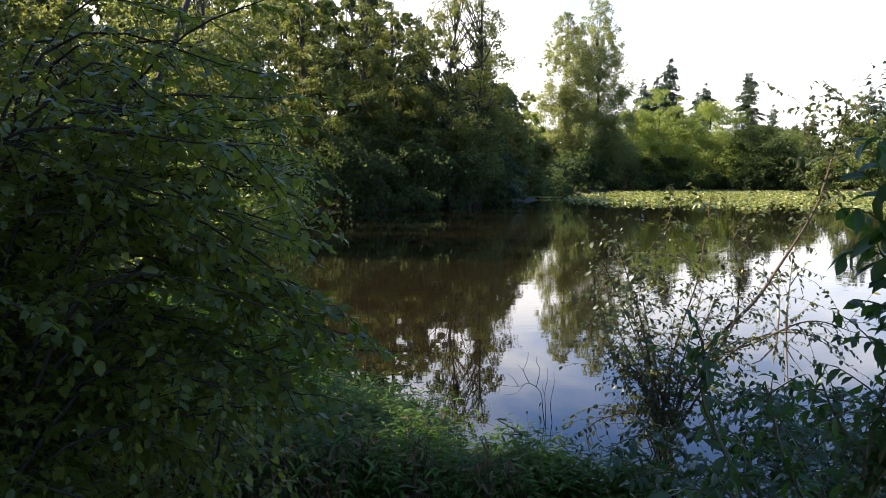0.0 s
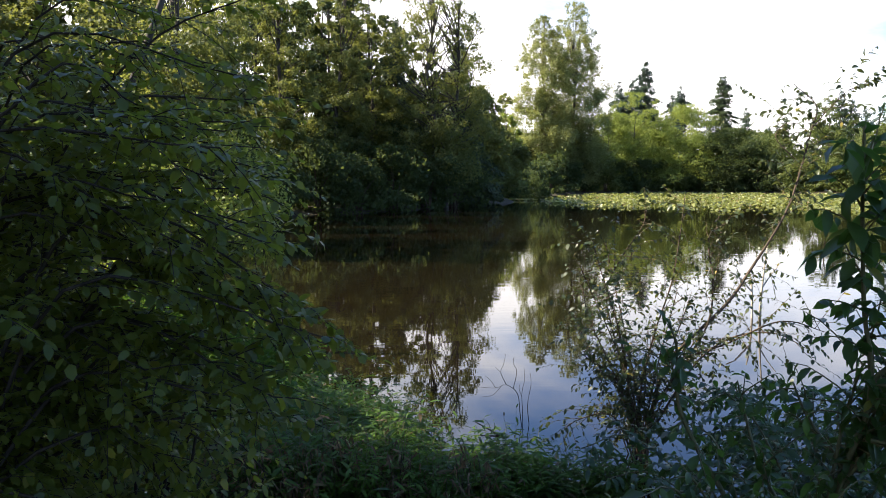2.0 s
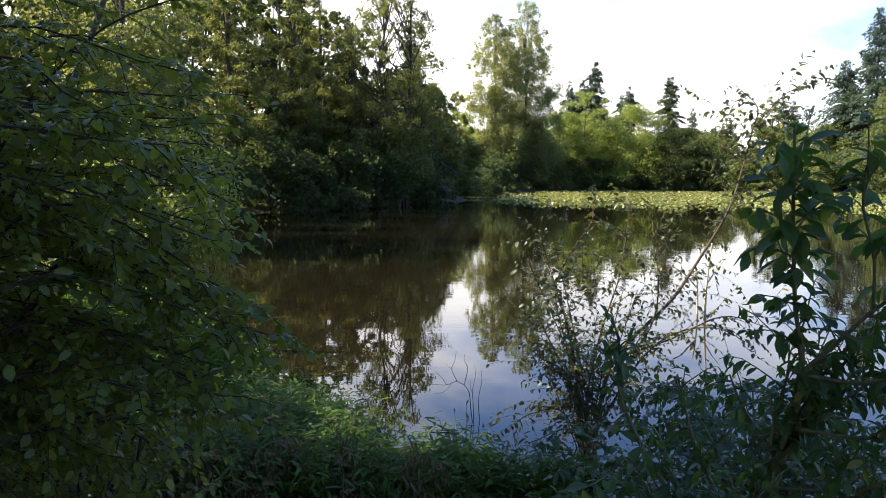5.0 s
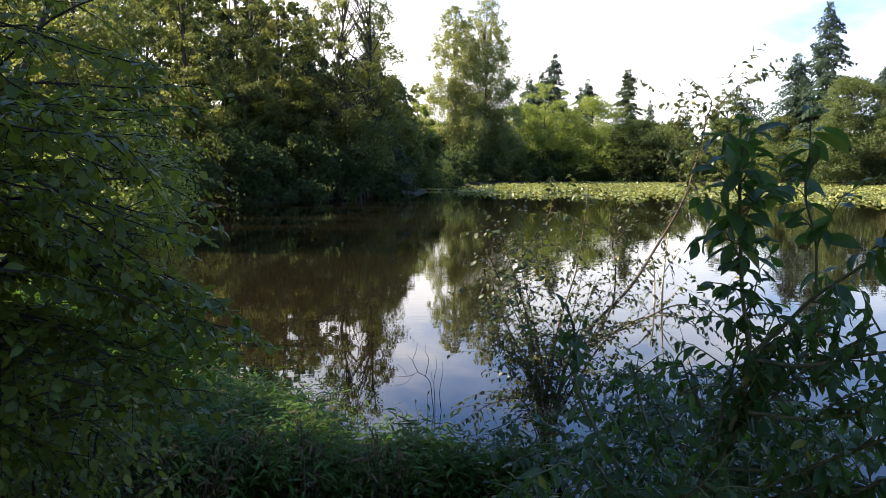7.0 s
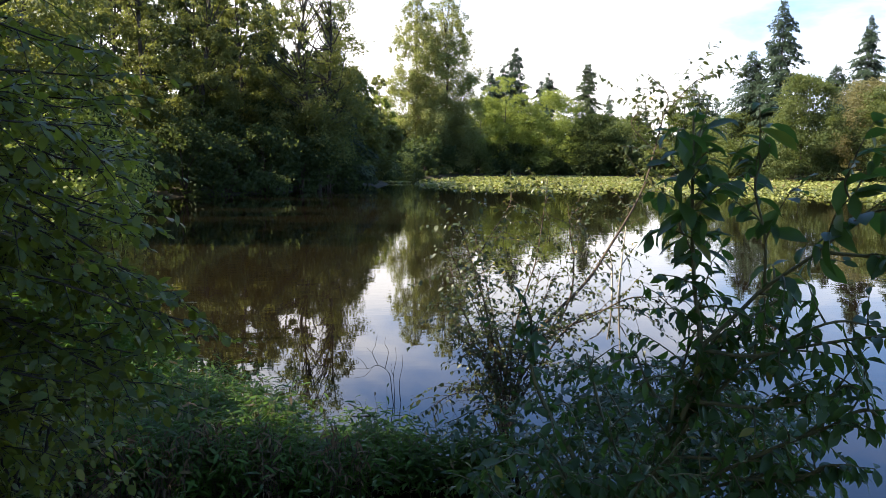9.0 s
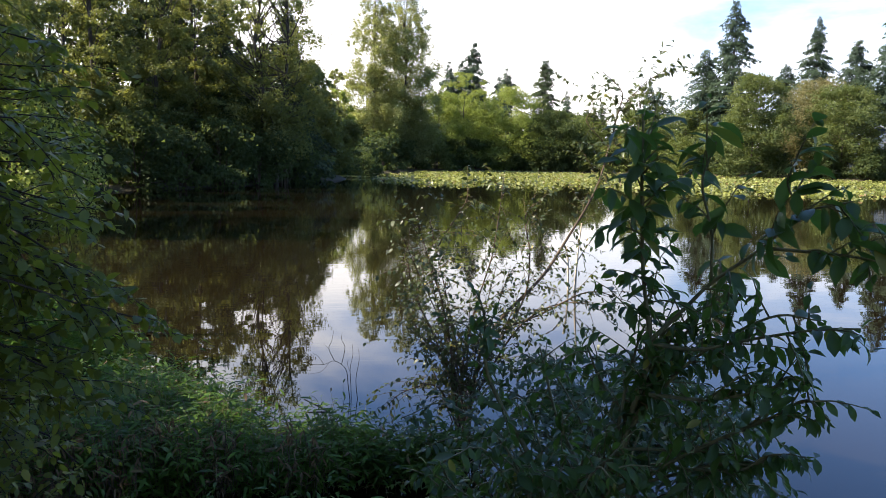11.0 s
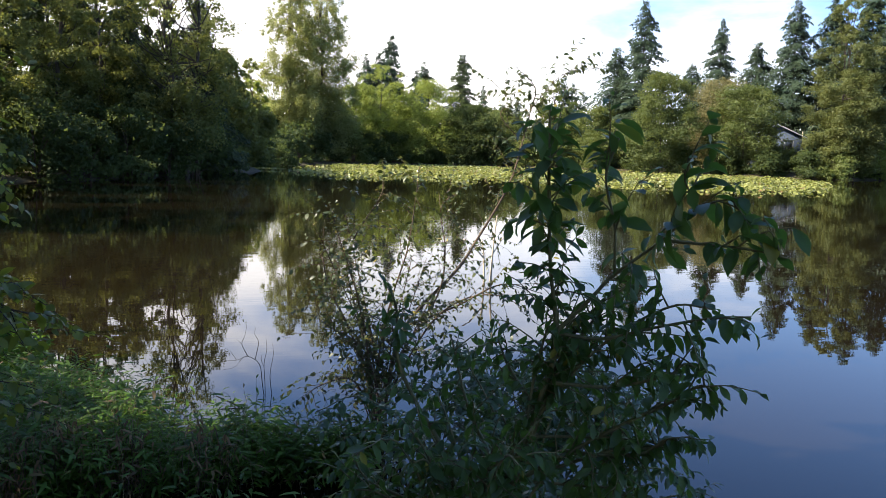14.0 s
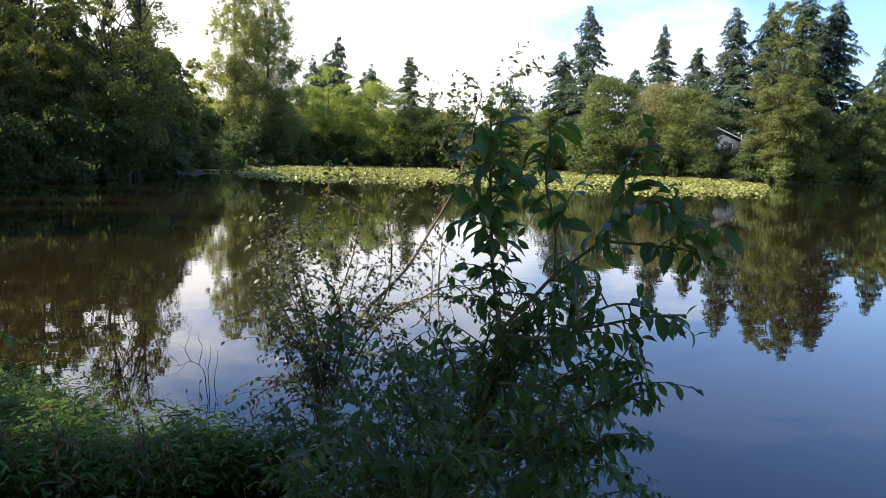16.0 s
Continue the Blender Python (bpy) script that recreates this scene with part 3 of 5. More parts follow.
# tall pair of cottonwoods
broadleaf("cottonwood_tree", "tall airy cottonwood with pale sunlit leaves", 20.0, 101.5, 24.4, 10.4, F_COTTON, 19000, 0.26, 0.06, "column", 260, group="cottonwoods", fine=1.4, shell=0.1, flat=1.2, subs=6, limbs=50, r=0.26)
broadleaf("cottonwood_tree", "tall airy cottonwood with pale sunlit leaves", 15.5, 98.5, 22.0, 9.4, F_COTTON, 16000, 0.26, 0.06, "column", 230, group="cottonwoods", fine=1.4, shell=0.1, flat=1.2, subs=6, limbs=44, r=0.22)
# willows and shrubs of the middle shore
G_WIL = "willows on the far shore"
broadleaf("willow_tree", "broad yellow-green willow on the far shore", 30.4, 110.5, 14.2, 12.0, F_WILLOW, 9000, 0.27, 0.0, "column", 70, group=G_WIL, fine=1.25)
broadleaf("willow_tree", "broad yellow-green willow on the far shore", 26.2, 108.0, 11.0, 8.1, F_WILLOW, 5500, 0.27, 0.0, "round", 46, group=G_WIL, fine=1.25)
broadleaf("willow_tree", "round pale green willow on the far shore", 37.0, 109.0, 12.0, 11.0, F_WILLOW, 9500, 0.25, 0.0, "round", 80, group=G_WIL, fine=1.25)
broadleaf("willow_tree", "round dark willow on the far shore", 43.0, 107.0, 8.8, 9.4, F_SHRUB, 6500, 0.25, 0.0, "round", 60, group=G_WIL, fine=1.25)
broadleaf("willow_tree", "low olive willow on the far shore", 48.5, 108.0, 7.9, 10.6, F_SHRUB2, 6000, 0.26, 0.0, "round", 56, group=G_WIL, fine=1.25)
broadleaf("willow_tree", "tall pale willow on the far shore", 54.5, 103.0, 12.6, 8.8, F_SHRUB2, 7000, 0.27, 0.0, "column", 60, group=G_WIL, fine=1.25)
broadleaf("willow_tree", "low olive willow on the far shore", 59.0, 98.0, 8.8, 10.0, F_SHRUB2, 6000, 0.26, 0.0, "round", 56, group=G_WIL, fine=1.25)
# conifers far behind
for x, y, top, w in ((47.1, 163.5, 26.6, 13.0), (42.8, 157.5, 22.2, 10.5), (40.2, 158.0, 21.7, 10.0), (51.6, 155.0, 20.5, 11.0), (52.3, 161.7, 19.5, 10.0), (79.4, 189.2, 19.5, 7.5), (94.6, 209.8, 16.7, 6.5),
                     (97.3, 211.0, 17.5, 6.5), (93.9, 199.1, 18.1, 7.0), (94.8, 164.8, 17.3, 7.0), (87.7, 157.3, 18.3, 7.5), (81.2, 149.5, 19.1, 7.0)):
    fir("fir_tree", "dark pointed fir far behind the pond", x, y, top, w, F_FIR, 0.6, 0.3, 0.05, 0.95, density=0.95, size=0.58)
fir("fir_tree", "narrow dense fir with a sharp spire", 63.4, 163.3, 23.6, 9.6, F_CEDAR, 0.5, 0.3, 0.0, 1.0, density=1.5, power=0.62, size=0.46)
# firs and broadleaves of the right shore
for x, y, top, w, p in ((63.7, 94.8, 23.7, 9.0, 0.75), (62.6, 99.4, 17.8, 9.0, 0.6), (81.2, 100.3, 23.6, 11.0, 1.0), (82.0, 108.0, 17.8, 9.0, 0.8), (85.2, 97.0, 20.0, 10.0, 0.7),
                        (85.4, 89.7, 24.9, 11.5, 0.8), (91.0, 88.6, 26.0, 11.0, 0.8), (86.4, 77.8, 25.6, 12.0, 0.75), (91.3, 77.4, 24.6, 12.0, 0.75), (103.0, 78.0, 20.2, 10.0, 0.8)):
    fir("douglas_fir", "tall dark fir with layered drooping boughs", x, y, top, w * 1.14, F_FIR, 0.42, 0.42, 0.05, 0.95, density=1.25, power=p, size=0.44)
G_R = "trees of the right shore"
broadleaf("maple_tree", "rounded green maple by the water", 58.3, 82.0, 12.2, 9.4, F_MAPLE, 10000, 0.25, 0.12, "round", 75, group=G_R, fine=1.2)
broadleaf("maple_tree", "spreading russet tree behind the shore", 68.9, 84.6, 12.2, 9.5, F_RUSSET, 8000, 0.25, 0.1, "round", 70, group=G_R, fine=1.2)
broadleaf("maple_tree", "rounded yellow-green maple by the water", 66.5, 76.9, 10.6, 9.0, F_MAPLE, 10000, 0.23, 0.22, "round", 75, group=G_R, fine=1.2)
broadleaf("cottonwood_tree", "tall full cottonwood with olive leaves at the shore", 73.9, 69.0, 20.6, 9.8, F_COTTON_DARK, 19000, 0.26, 0.06, "column", 140, trunks=2, group="cottonwoods", fine=1.5, shell=0.35, limbs=50, r=0.24)
broadleaf("maple_tree", "pale green tree at the water's edge", 85.5, 67.5, 11.8, 7.5, F_SHRUB2, 7500, 0.26, 0.0, "column", 60, group=G_R, fine=1.2)
broadleaf("maple_tree", "pale green tree at the water's edge", 92.5, 68.5, 12.5, 8.5, F_MAPLE, 7500, 0.26, 0.0, "round", 60, group=G_R, fine=1.2)
broadleaf("maple_tree", "dark green tree behind the shore shrubs", 81.0, 72.5, 9.5, 8.0, F_SHRUB, 7000, 0.26, 0.0, "round", 60, group=G_R, fine=1.2)
for x, y, top, w in ((24, 122, 9.0, 10), (33, 124, 9.5, 11), (42, 121, 8.5, 11), (51, 118, 9.0, 11), (60, 112, 9.5, 11), (69, 104, 9.0, 11), (76, 97, 9.0, 10), (94, 84, 11.0, 11), (98, 76, 11.0, 10), (17, 114, 8.5, 9), (12, 98, 6.5, 7)):
    broadleaf("maple_tree", "dark leafy tree in the row behind the shore", x, y, top, w, F_SHRUB, 3000, 0.42, 0.0, "round", 40, group=G_R, limbs=8)
# trees that close the pond beyond the view
for x, y, top, w in ((112, 58, 15, 10), (116, 40, 17, 11), (112, 18, 16, 10), (92, -4, 15, 10), (62, -14, 16, 10), (35, -18, 15, 10)):
    broadleaf("maple_tree", "large leafy tree along the pond", x, y, top, w, F_SHRUB2, 1500, 0.65, 0.0, "round", 24, group=G_R)

# shrubs along the waterline
SHRUB_AT = [(-8.6, 33, 3.2), (-7.6, 37.5, 3.0), (-5.6, 40.6, 3.4), (-3.6, 43.0, 3.0), (-1.8, 44.8, 3.6), (0.2, 47.6, 3.0), (1.8, 51.0, 3.6), (2.0, 54.0, 2.6),
            (4.3, 62.4, 3.4), (5.8, 68.0, 3.4), (8.2, 70.5, 3.6), (9.6, 75.0, 3.2)]
for x, y, top in SHRUB_AT:
    bush("shore_shrub", "dark overhanging shrub at the waterline", x + 0.4, y - 0.5, top, 4.6, F_SHRUB, 2600, 0.17, 22)
for x, y, top, m in ((11.6, 80, 3.4, 0), (13.4, 86, 3.6, 0), (15.6, 91, 4.6, 0), (18.6, 97, 4.4, 0), (21.6, 101, 4.8, 0), (24.8, 103, 4.2, 1), (28.0, 105, 4.4, 0), (31.5, 106.5, 4.8, 0), (35.0, 107, 4.0, 1),
                     (38.5, 106, 5.0, 0), (42.0, 104.6, 4.6, 0), (45.6, 103.5, 5.2, 0), (49.5, 101.2, 4.0, 1), (53.0, 98.0, 4.6, 1)):
    bush("shore_shrub", ("dark shrub at the far waterline", "olive shrub at the far waterline")[m], x, y + 0.8, top, 5.2, (F_SHRUB, F_SHRUB2)[m], 2600, 0.24, 22)
for x, y, top, w, m in ((56.5, 93.5, 5.0, 6, 1), (60.0, 88.0, 3.6, 5, 0), (62.2, 82.0, 3.2, 5, 0), (64.5, 76.0, 3.0, 4.5, 0), (66.6, 72.0, 2.8, 4.0, 0), (69.2, 69.0, 3.0, 4.4, 0),
                        (71.5, 67.4, 3.6, 5, 1), (74.6, 67.8, 4.4, 5.5, 1), (77.6, 68.6, 4.2, 5, 2), (80.4, 69.2, 5.4, 5, 2), (83.4, 69.0, 4.6, 4.6, 1), (86.4, 68.4, 6.0, 5.5, 3), (89.8, 68.0, 4.4, 5, 1),
                        (93.0, 66.0, 5.0, 5, 2), (97.0, 63.5, 5.0, 6, 1), (102, 60.5, 5.0, 6, 2)):
    bush("shore_shrub", ("dark shrub in the shade of the bank", "olive shrub leaning over the water", "pale green shrub leaning over the water", "russet shrub leaning over the water")[m],
         x, y + 0.5, top, w, (F_SHRUB, F_SHRUB2, F_WILLOW, F_RUSSET)[m], 3000, 0.2, 24)

# unseen trees added past the left edge of the view to shade the bank
for x, y, top, w in ((-8.0, 5.0, 11.0, 6.0), (-6.5, 1.5, 9.5, 5.5), (-10.5, 7.5, 11.0, 6.0), (-5.0, -3.0, 10.0, 6.0), (-13.0, 4.0, 12.0, 7.0)):
    broadleaf("alder_tree", "unseen alder added on the near bank to shade it", x, y, top, w, F_ALDER, 950, 0.36, 0.12, "column", 60, group=G_WOOD, shell=0.4, limbs=26, r=0.14)
for x, y, top, w in ((-3.8, 0.0, 9.0, 6.0), (-3.6, -3.6, 9.5, 6.5), (-5.2, -0.8, 9.5, 6.0)):
    broadleaf("maple_tree", "unseen maple with a high crown, added to shade the bank", x, y, top, w, F_ALDER, 1300, 0.36, 0.42, "round", 60, group=G_WOOD, shell=0.3, limbs=26, r=0.12)
# two more added crowns, out of view, keep the sun off the willows
for x, y, top, w in ((-4.3, 2.7, 9.2, 4.6), (-4.8, 3.9, 9.4, 3.4)):
    broadleaf("maple_tree", "unseen tall maple, its high leafy crown added to shade the willow", x, y, top, w, F_ALDER, 2600, 0.34, 0.56, "round", 50, group=G_WOOD, shell=0.3, limbs=22, r=0.11)

# mud bank and far-off house
def mud_bank():
    bag = Bag()
    n = 9
    s = np.linspace(0, 1, n)
    top = np.column_stack([4.1 + 3.0 * s, 56.6 + 6.0 * s, 0.20 + 0.10 * np.sin(9 * s)])
    low = np.column_stack([4.5 + 3.3 * s, 55.9 + 5.6 * s, -0.10 + 0 * s])
    back = np.column_stack([2.6 + 3.0 * s, 57.6 + 6.0 * s, 0.55 + 0.1 * np.cos(7 * s)])
    v = np.vstack([low, top, back])
    f = []
    for r in range(2):
        for i in range(n - 1):
            a = r * n + i
            f += [(a, a + 1, a + n + 1), (a, a + n + 1, a + n)]
    ob = new("mud_bank", mesh_of("mud_bank", v, f, M_MUD, True))
    tagged(ob, "bare pale mud bank under the shrubs", "ground", kind="structure")


mud_bank()


def house(x, y, turn):
    z = gz(x, y)
    ob = thing("house", x, y, z - 0.2, "blue-grey gabled house with pale trim behind trees", "house")
    ob.rotation_euler = (0, 0, radians(turn))
    W, D, H, A = 3.3, 3.6, 3.7, 5.3
    wall = Bag()
    wall.box((-W, -D, 0), (W, D, H))
    wall.add([(-W, -D, H), (W, -D, H), (0, -D, A), (-W, D, H), (W, D, H), (0, D, A)], [(0, 1, 2), (3, 5, 4), (0, 2, 5), (0, 5, 3), (1, 4, 5), (1, 5, 2)])
    child("wall", wall.mesh("wall", M_SIDING), ob)
    roof = Bag()
    for s in (-1, 1):
        a = np.array([s * (W + 0.5), 0, H - 0.2])
        b = np.array([0, 0, A + 0.05])
        v = [(a[0], -D - 0.4, a[2]), (a[0], D + 0.4, a[2]), (0, D + 0.4, b[2]), (0, -D - 0.4, b[2])]
        v += [(p[0], p[1], p[2] + 0.18) for p in v]
        roof.add(v, [(0, 1, 2), (0, 2, 3), (4, 6, 5), (4, 7, 6), (0, 4, 5), (0, 5, 1), (1, 5, 6), (1, 6, 2), (3, 2, 6), (3, 6, 7), (0, 3, 7), (0, 7, 4)])
    child("roof", roof.mesh("roof", M_ROOF), ob)
    trim = Bag()
    for s in (-1, 1):
        trim.tube([(s * (W + 0.5), -D - 0.45, H - 0.1), (0, -D - 0.45, A + 0.15)], 0.08, 0.08, 4)
    child("trim", trim.mesh("trim", M_TRIM), ob, "pale grey barge boards")
    for wx in (-1.5, 1.3):
        win = Bag()
        for lo, hi in (((wx - 0.8, -D - 0.06, 2.0), (wx + 0.8, -D + 0.02, 2.1)), ((wx - 0.8, -D - 0.06, 3.3), (wx + 0.8, -D + 0.02, 3.42)),
                       ((wx - 0.8, -D - 0.06, 2.1), (wx - 0.7, -D + 0.02, 3.3)), ((wx + 0.7, -D - 0.06, 2.1), (wx + 0.8, -D + 0.02, 3.3))):
            win.box(lo, hi)
        w = child("window", win.mesh("window", M_TRIM), ob, "pale grey window frame")
        pane = Bag()
        pane.box((wx - 0.7, -D - 0.03, 2.1), (wx + 0.7, -D - 0.01, 3.3))
        child("pane", pane.mesh("pane", M_PANE), w)
    return ob


house(81.8, 87.9, -43)
for x, y, top, w in ((71.0, 77.5, 3.6, 4.4), (74.0, 77.6, 3.4, 4.4), (77.2, 76.8, 3.8, 4.4)):
    bush("shore_shrub", "olive shrub on the bank below the house", x, y, top, w, F_SHRUB2, 3000, 0.2, 24)


def post(x, y, top):
    bag = Bag()
    bag.tube([(0, 0, -0.2), (0.02, 0, top / 2), (0, 0, top)], 0.05, 0.04, 8)
    ob = new("post", bag.mesh("post", M_PALE_TWIG, True))
    ob.location = (x, y, gz(x, y))
    tagged(ob, "thin pale wooden post on the far bank", "post")


post(74.2, 75.6, 5.0)


def lawn():
    bag = Bag()
    xs = np.linspace(64, 84, 15)
    v, f = [], []
    for j in range(7):
        for i, x in enumerate(xs):
            px = x + 0.7 * j * 1.6
            py = 146.5 - x + 2.0 + 1.6 * j
            v.append((px, py, gz(px, py) + 0.08))
    n = len(xs)
    for j in range(6):
        for i in range(n - 1):
            a = j * n + i
            f += [(a, a + 1, a + n + 1), (a, a + n + 1, a + n)]
    ob = new("lawn", mesh_of("lawn", v, f, M_LAWN, True))
    tagged(ob, "dry yellow-green grass slope below the house", "grass", kind="structure")


lawn()

# ---------------------------------------------------------------- pond lilies
LILY = [(10.2, 63), (9.3, 57.5), (11.7, 51.5), (14, 47), (16.5, 44.5), (22.5, 42.5), (25, 39), (31.5, 34.6), (36, 35), (46, 43), (56, 54), (64, 65), (63.5, 73),
        (59, 84), (53, 93.5), (45, 100.5), (34, 104.5), (24, 98.5), (17, 87), (13.0, 75)]


def in_outline(p, outline):
    poly = np.array(outline, float)
    inside = np.zeros(len(p), bool)
    for (ax, ay), (bx, by) in zip(poly, np.roll(poly, -1, axis=0)):
        cross = (ay > p[:, 1]) != (by > p[:, 1])
        inside ^= cross & (p[:, 0] < ax + (p[:, 1] - ay) * (bx - ax) / ((by - ay) or 1e-9))
    return inside


def lily_bed():
    k = 52000
    p = np.column_stack([rng.uniform(8, 66, k), rng.uniform(34, 105, k)])
    wob = p + np.column_stack([np.sin(p[:, 1] * 0.9) + np.sin(p[:, 0] * 0.6 + 1), np.sin(p[:, 0] * 1.1) + np.cos(p[:, 1] * 0.5)]) * 0.35
    p = p[in_outline(wob, LILY)]
    thin = np.array([noise.noise((a * 0.12, b * 0.12, 3.0)) for a, b in p])
    fine = np.array([noise.noise((a * 0.6, b * 0.35, 7.0)) for a, b in p])
    p = p[(thin * 0.8 + fine * 1.0 + 0.36) > rng.random(len(p)) * 0.75]
    n = len(p)
    ang = np.linspace(0.35, 2 * np.pi - 0.35, 6)
    tv = np.vstack([[(0, 0, 0)], np.column_stack([np.sin(ang) * 0.5, -np.cos(ang) * 0.62, 0.10 * np.abs(np.sin(ang))])])
    tf = np.array([(0, i, i + 1) for i in range(1, 6)])
    up = np.column_stack([rng.normal(size=n) * 0.75, rng.normal(size=n) * 0.75, np.ones(n)])
    along = unit(rng.normal(size=(n, 3)) * np.array([1, 1, 0.05]))
    z = np.where(rng.random(n) < 0.55, 0.05 + 0.17 * rng.random(n), 0.02)
    bag = Bag()
    scatter(bag, (tv, tf), np.column_stack([p, z]), frames(along, up), 0.11 + 0.10 * rng.random(n))
    ob = new("pond_lilies", bag.mesh("pond_lilies", F_LILY))
    tagged(ob, "bed of yellow-green pond lily leaves on the water", "water lilies", kind="stuff")


lily_bed()


def lily_clump(x, y, n, spread):
    ang = np.linspace(0.35, 2 * np.pi - 0.35, 6)
    tv = np.vstack([[(0, 0, 0)], np.column_stack([np.sin(ang) * 0.5, -np.cos(ang) * 0.62, 0.10 * np.abs(np.sin(ang))])])
    tf = np.array([(0, i, i + 1) for i in range(1, 6)])
    p = np.column_stack([rng.normal(size=n) * spread, rng.normal(size=n) * spread * 0.6, 0.03 + 0.15 * rng.random(n)])
    bag = Bag()
    scatter(bag, (tv, tf), p, frames(unit(rng.normal(size=(n, 3)) * np.array([1, 1, 0.05])), np.array([0, 0, 1.0]) + 0.35 * rng.normal(size=(n, 3))), 0.13 + 0.10 * rng.random(n))
    ob = new("lily_clump", bag.mesh("lily_clump", F_LILY))
    ob.location = (x, y, 0)
    tagged(ob, "small separate clump of pond lily leaves", "water lilies", kind="stuff")


lily_clump(8.3, 65.5, 160, 0.8)

# ---------------------------------------------------------------- near shrubs
def grow(stems, radii, twig_every, twig_len, leaf_gap, leaf_len, from_share=0.25, droop=0.35, sides=6, twig_r=0.0028, up=0.35, stem_leaves=True, seed=1, spread=0.8, swell=0.0, thin=()):
    """Stems as smooth lines with side twigs; gives the wood and where leaves sit, how they point and how long they are."""
    g = np.random.default_rng(seed)
    woods, P, A, U, S = [], [], [], [], []

    def leaves_on(line, start, gap, k0=0):
        seg = np.linalg.norm(np.diff(line, axis=0), axis=1)
        s = np.concatenate([[0], np.cumsum(seg)])
        d = start
        side = 1 if g.random() < 0.5 else -1
        while d < s[-1]:
            p = np.array([np.interp(d, s, line[:, k]) for k in range(3)])
            i = min(len(line) - 2, int(np.searchsorted(s, d)))
            tan = unit(line[i + 1] - line[max(i - 1, 0)])
            flat = unit(np.cross(tan, (0, 0, 1.0)) + 1e-6)
            if abs(tan[2]) > 0.8:
                turn = 2.4 * len(P)
                flat = np.array([math.cos(turn), math.sin(turn), 0.0])
            out = unit(side * flat * spread + 0.55 * tan + g.normal(size=3) * 0.35 + np.array([0, 0, -droop * g.random() * 1.6]))
            P.append(p), A.append(out), U.append(np.array([0, 0, 1.0]) + g.normal(size=3) * 0.45), S.append(leaf_len * (1 + swell * min(1.0, max(0.0, (p[2] - 1.45) / 0.25))) * (0.55 + 0.6 * g.random()) * (0.75 if d > s[-1] - gap * 2 else 1.0))
            side = -side
            d += gap * (0.6 + 0.8 * g.random())
        P.append(line[-1]), A.append(unit(line[-1] - line[-2] + g.normal(size=3) * 0.2)), U.append(np.array([0, 0, 1.0]) + g.normal(size=3) * 0.3), S.append(leaf_len * 0.6)

    for k, (pts, (r0, r1)) in enumerate(zip(stems, radii)):
        sparse = thin[k] if k < len(thin) else 1.0
        line = smooth_line(pts, 6)
        wood = Bag()
        woods.append(wood)
        wood.tube(line, r0, r1, sides, 0.04)
        seg = np.linalg.norm(np.diff(line, axis=0), axis=1)
        s = np.concatenate([[0], np.cumsum(seg)])
        if stem_leaves:
            leaves_on(line, s[-1] * max(from_share, 0.45), leaf_gap * 1.2 * sparse)
        d = s[-1] * from_share
        while d < s[-1] * 0.97:
            p = np.array([np.interp(d, s, line[:, k]) for k in range(3)])
            i = min(len(line) - 2, int(np.searchsorted(s, d)))
            tan = unit(line[i + 1] - line[max(i - 1, 0)])
            way = unit(0.6 * tan + g.normal(size=3) * 0.75 + np.array([0, 0, up]))
            L = twig_len * (0.35 + 0.9 * g.random())
            q = [p]
            for j in range(1, 5):
                way = unit(way + g.normal(size=3) * 0.14 + np.array([0, 0, -0.06 * j]))
                q.append(q[-1] + way * L / 4)
            tw = smooth_line(q, 2)
            at = wood.tube(tw[::2], twig_r, twig_r * 0.35, 3)
            wood.f.append(np.array([(i * sides, at, at + 1)]))
            leaves_on(tw, L * 0.15, leaf_gap)
            d += twig_every * sparse * (0.5 + g.random())
    return woods, np.array(P), np.array(A), np.array(U), np.array(S)


def dress(name, label, woods, P, A, U, S, mat, template_args, stem_mat, base, single, category, group, simple):
    """Puts a shrub together: its stems, single leaves that one can pick apart, and the rest of its leaves joined."""
    ob = thing(name, *base, label, category, group)
    b = np.array(base)
    for wood in woods:
        st = child("stem", wood.mesh("stem", stem_mat, True), ob)
        st.location = -Vector(base)
    turn = frames(A, U)
    temps = [leaf_template(*a) for a in template_args]
    order = np.argsort(-S)
    chosen = order[:single]
    rest = order[single:]
    metal = [mesh_of("leaf", t[0], t[1], mat, True) for t in temps]
    for n, i in enumerate(chosen):
        lf = new("leaf", metal[n % len(metal)])
        m = Matrix(turn[i].tolist()).to_4x4() @ Matrix.Diagonal((S[i], S[i], S[i], 1))
        m.translation = Vector(P[i] - b)
        lf.parent = ob
        lf.matrix_basis = m
    if len(rest):
        bag = Bag()
        plain = [plain_leaf(a[0] * 1.1, a[1], a[2]) for a in template_args] if simple else temps
        for k, t in enumerate(plain):
            r = rest[k::len(temps)]
            if len(r):
                scatter(bag, t, P[r] - b, turn[r], S[r])
        child("foliage", bag.mesh("foliage", mat, True), ob, kind="stuff")
    return ob


def leafy(name, label, stems, radii, mat, template_args, stem_mat, single=260, category="shrub", base=None, group="", simple=False, **kw):
    """A shrub near the camera whose twigs leave the stem all round."""
    woods, P, A, U, S = grow(stems, radii, **kw)
    return dress(name, label, woods, P, A, U, S, mat, template_args, stem_mat, base or stems[0][0], single, category, group, simple)


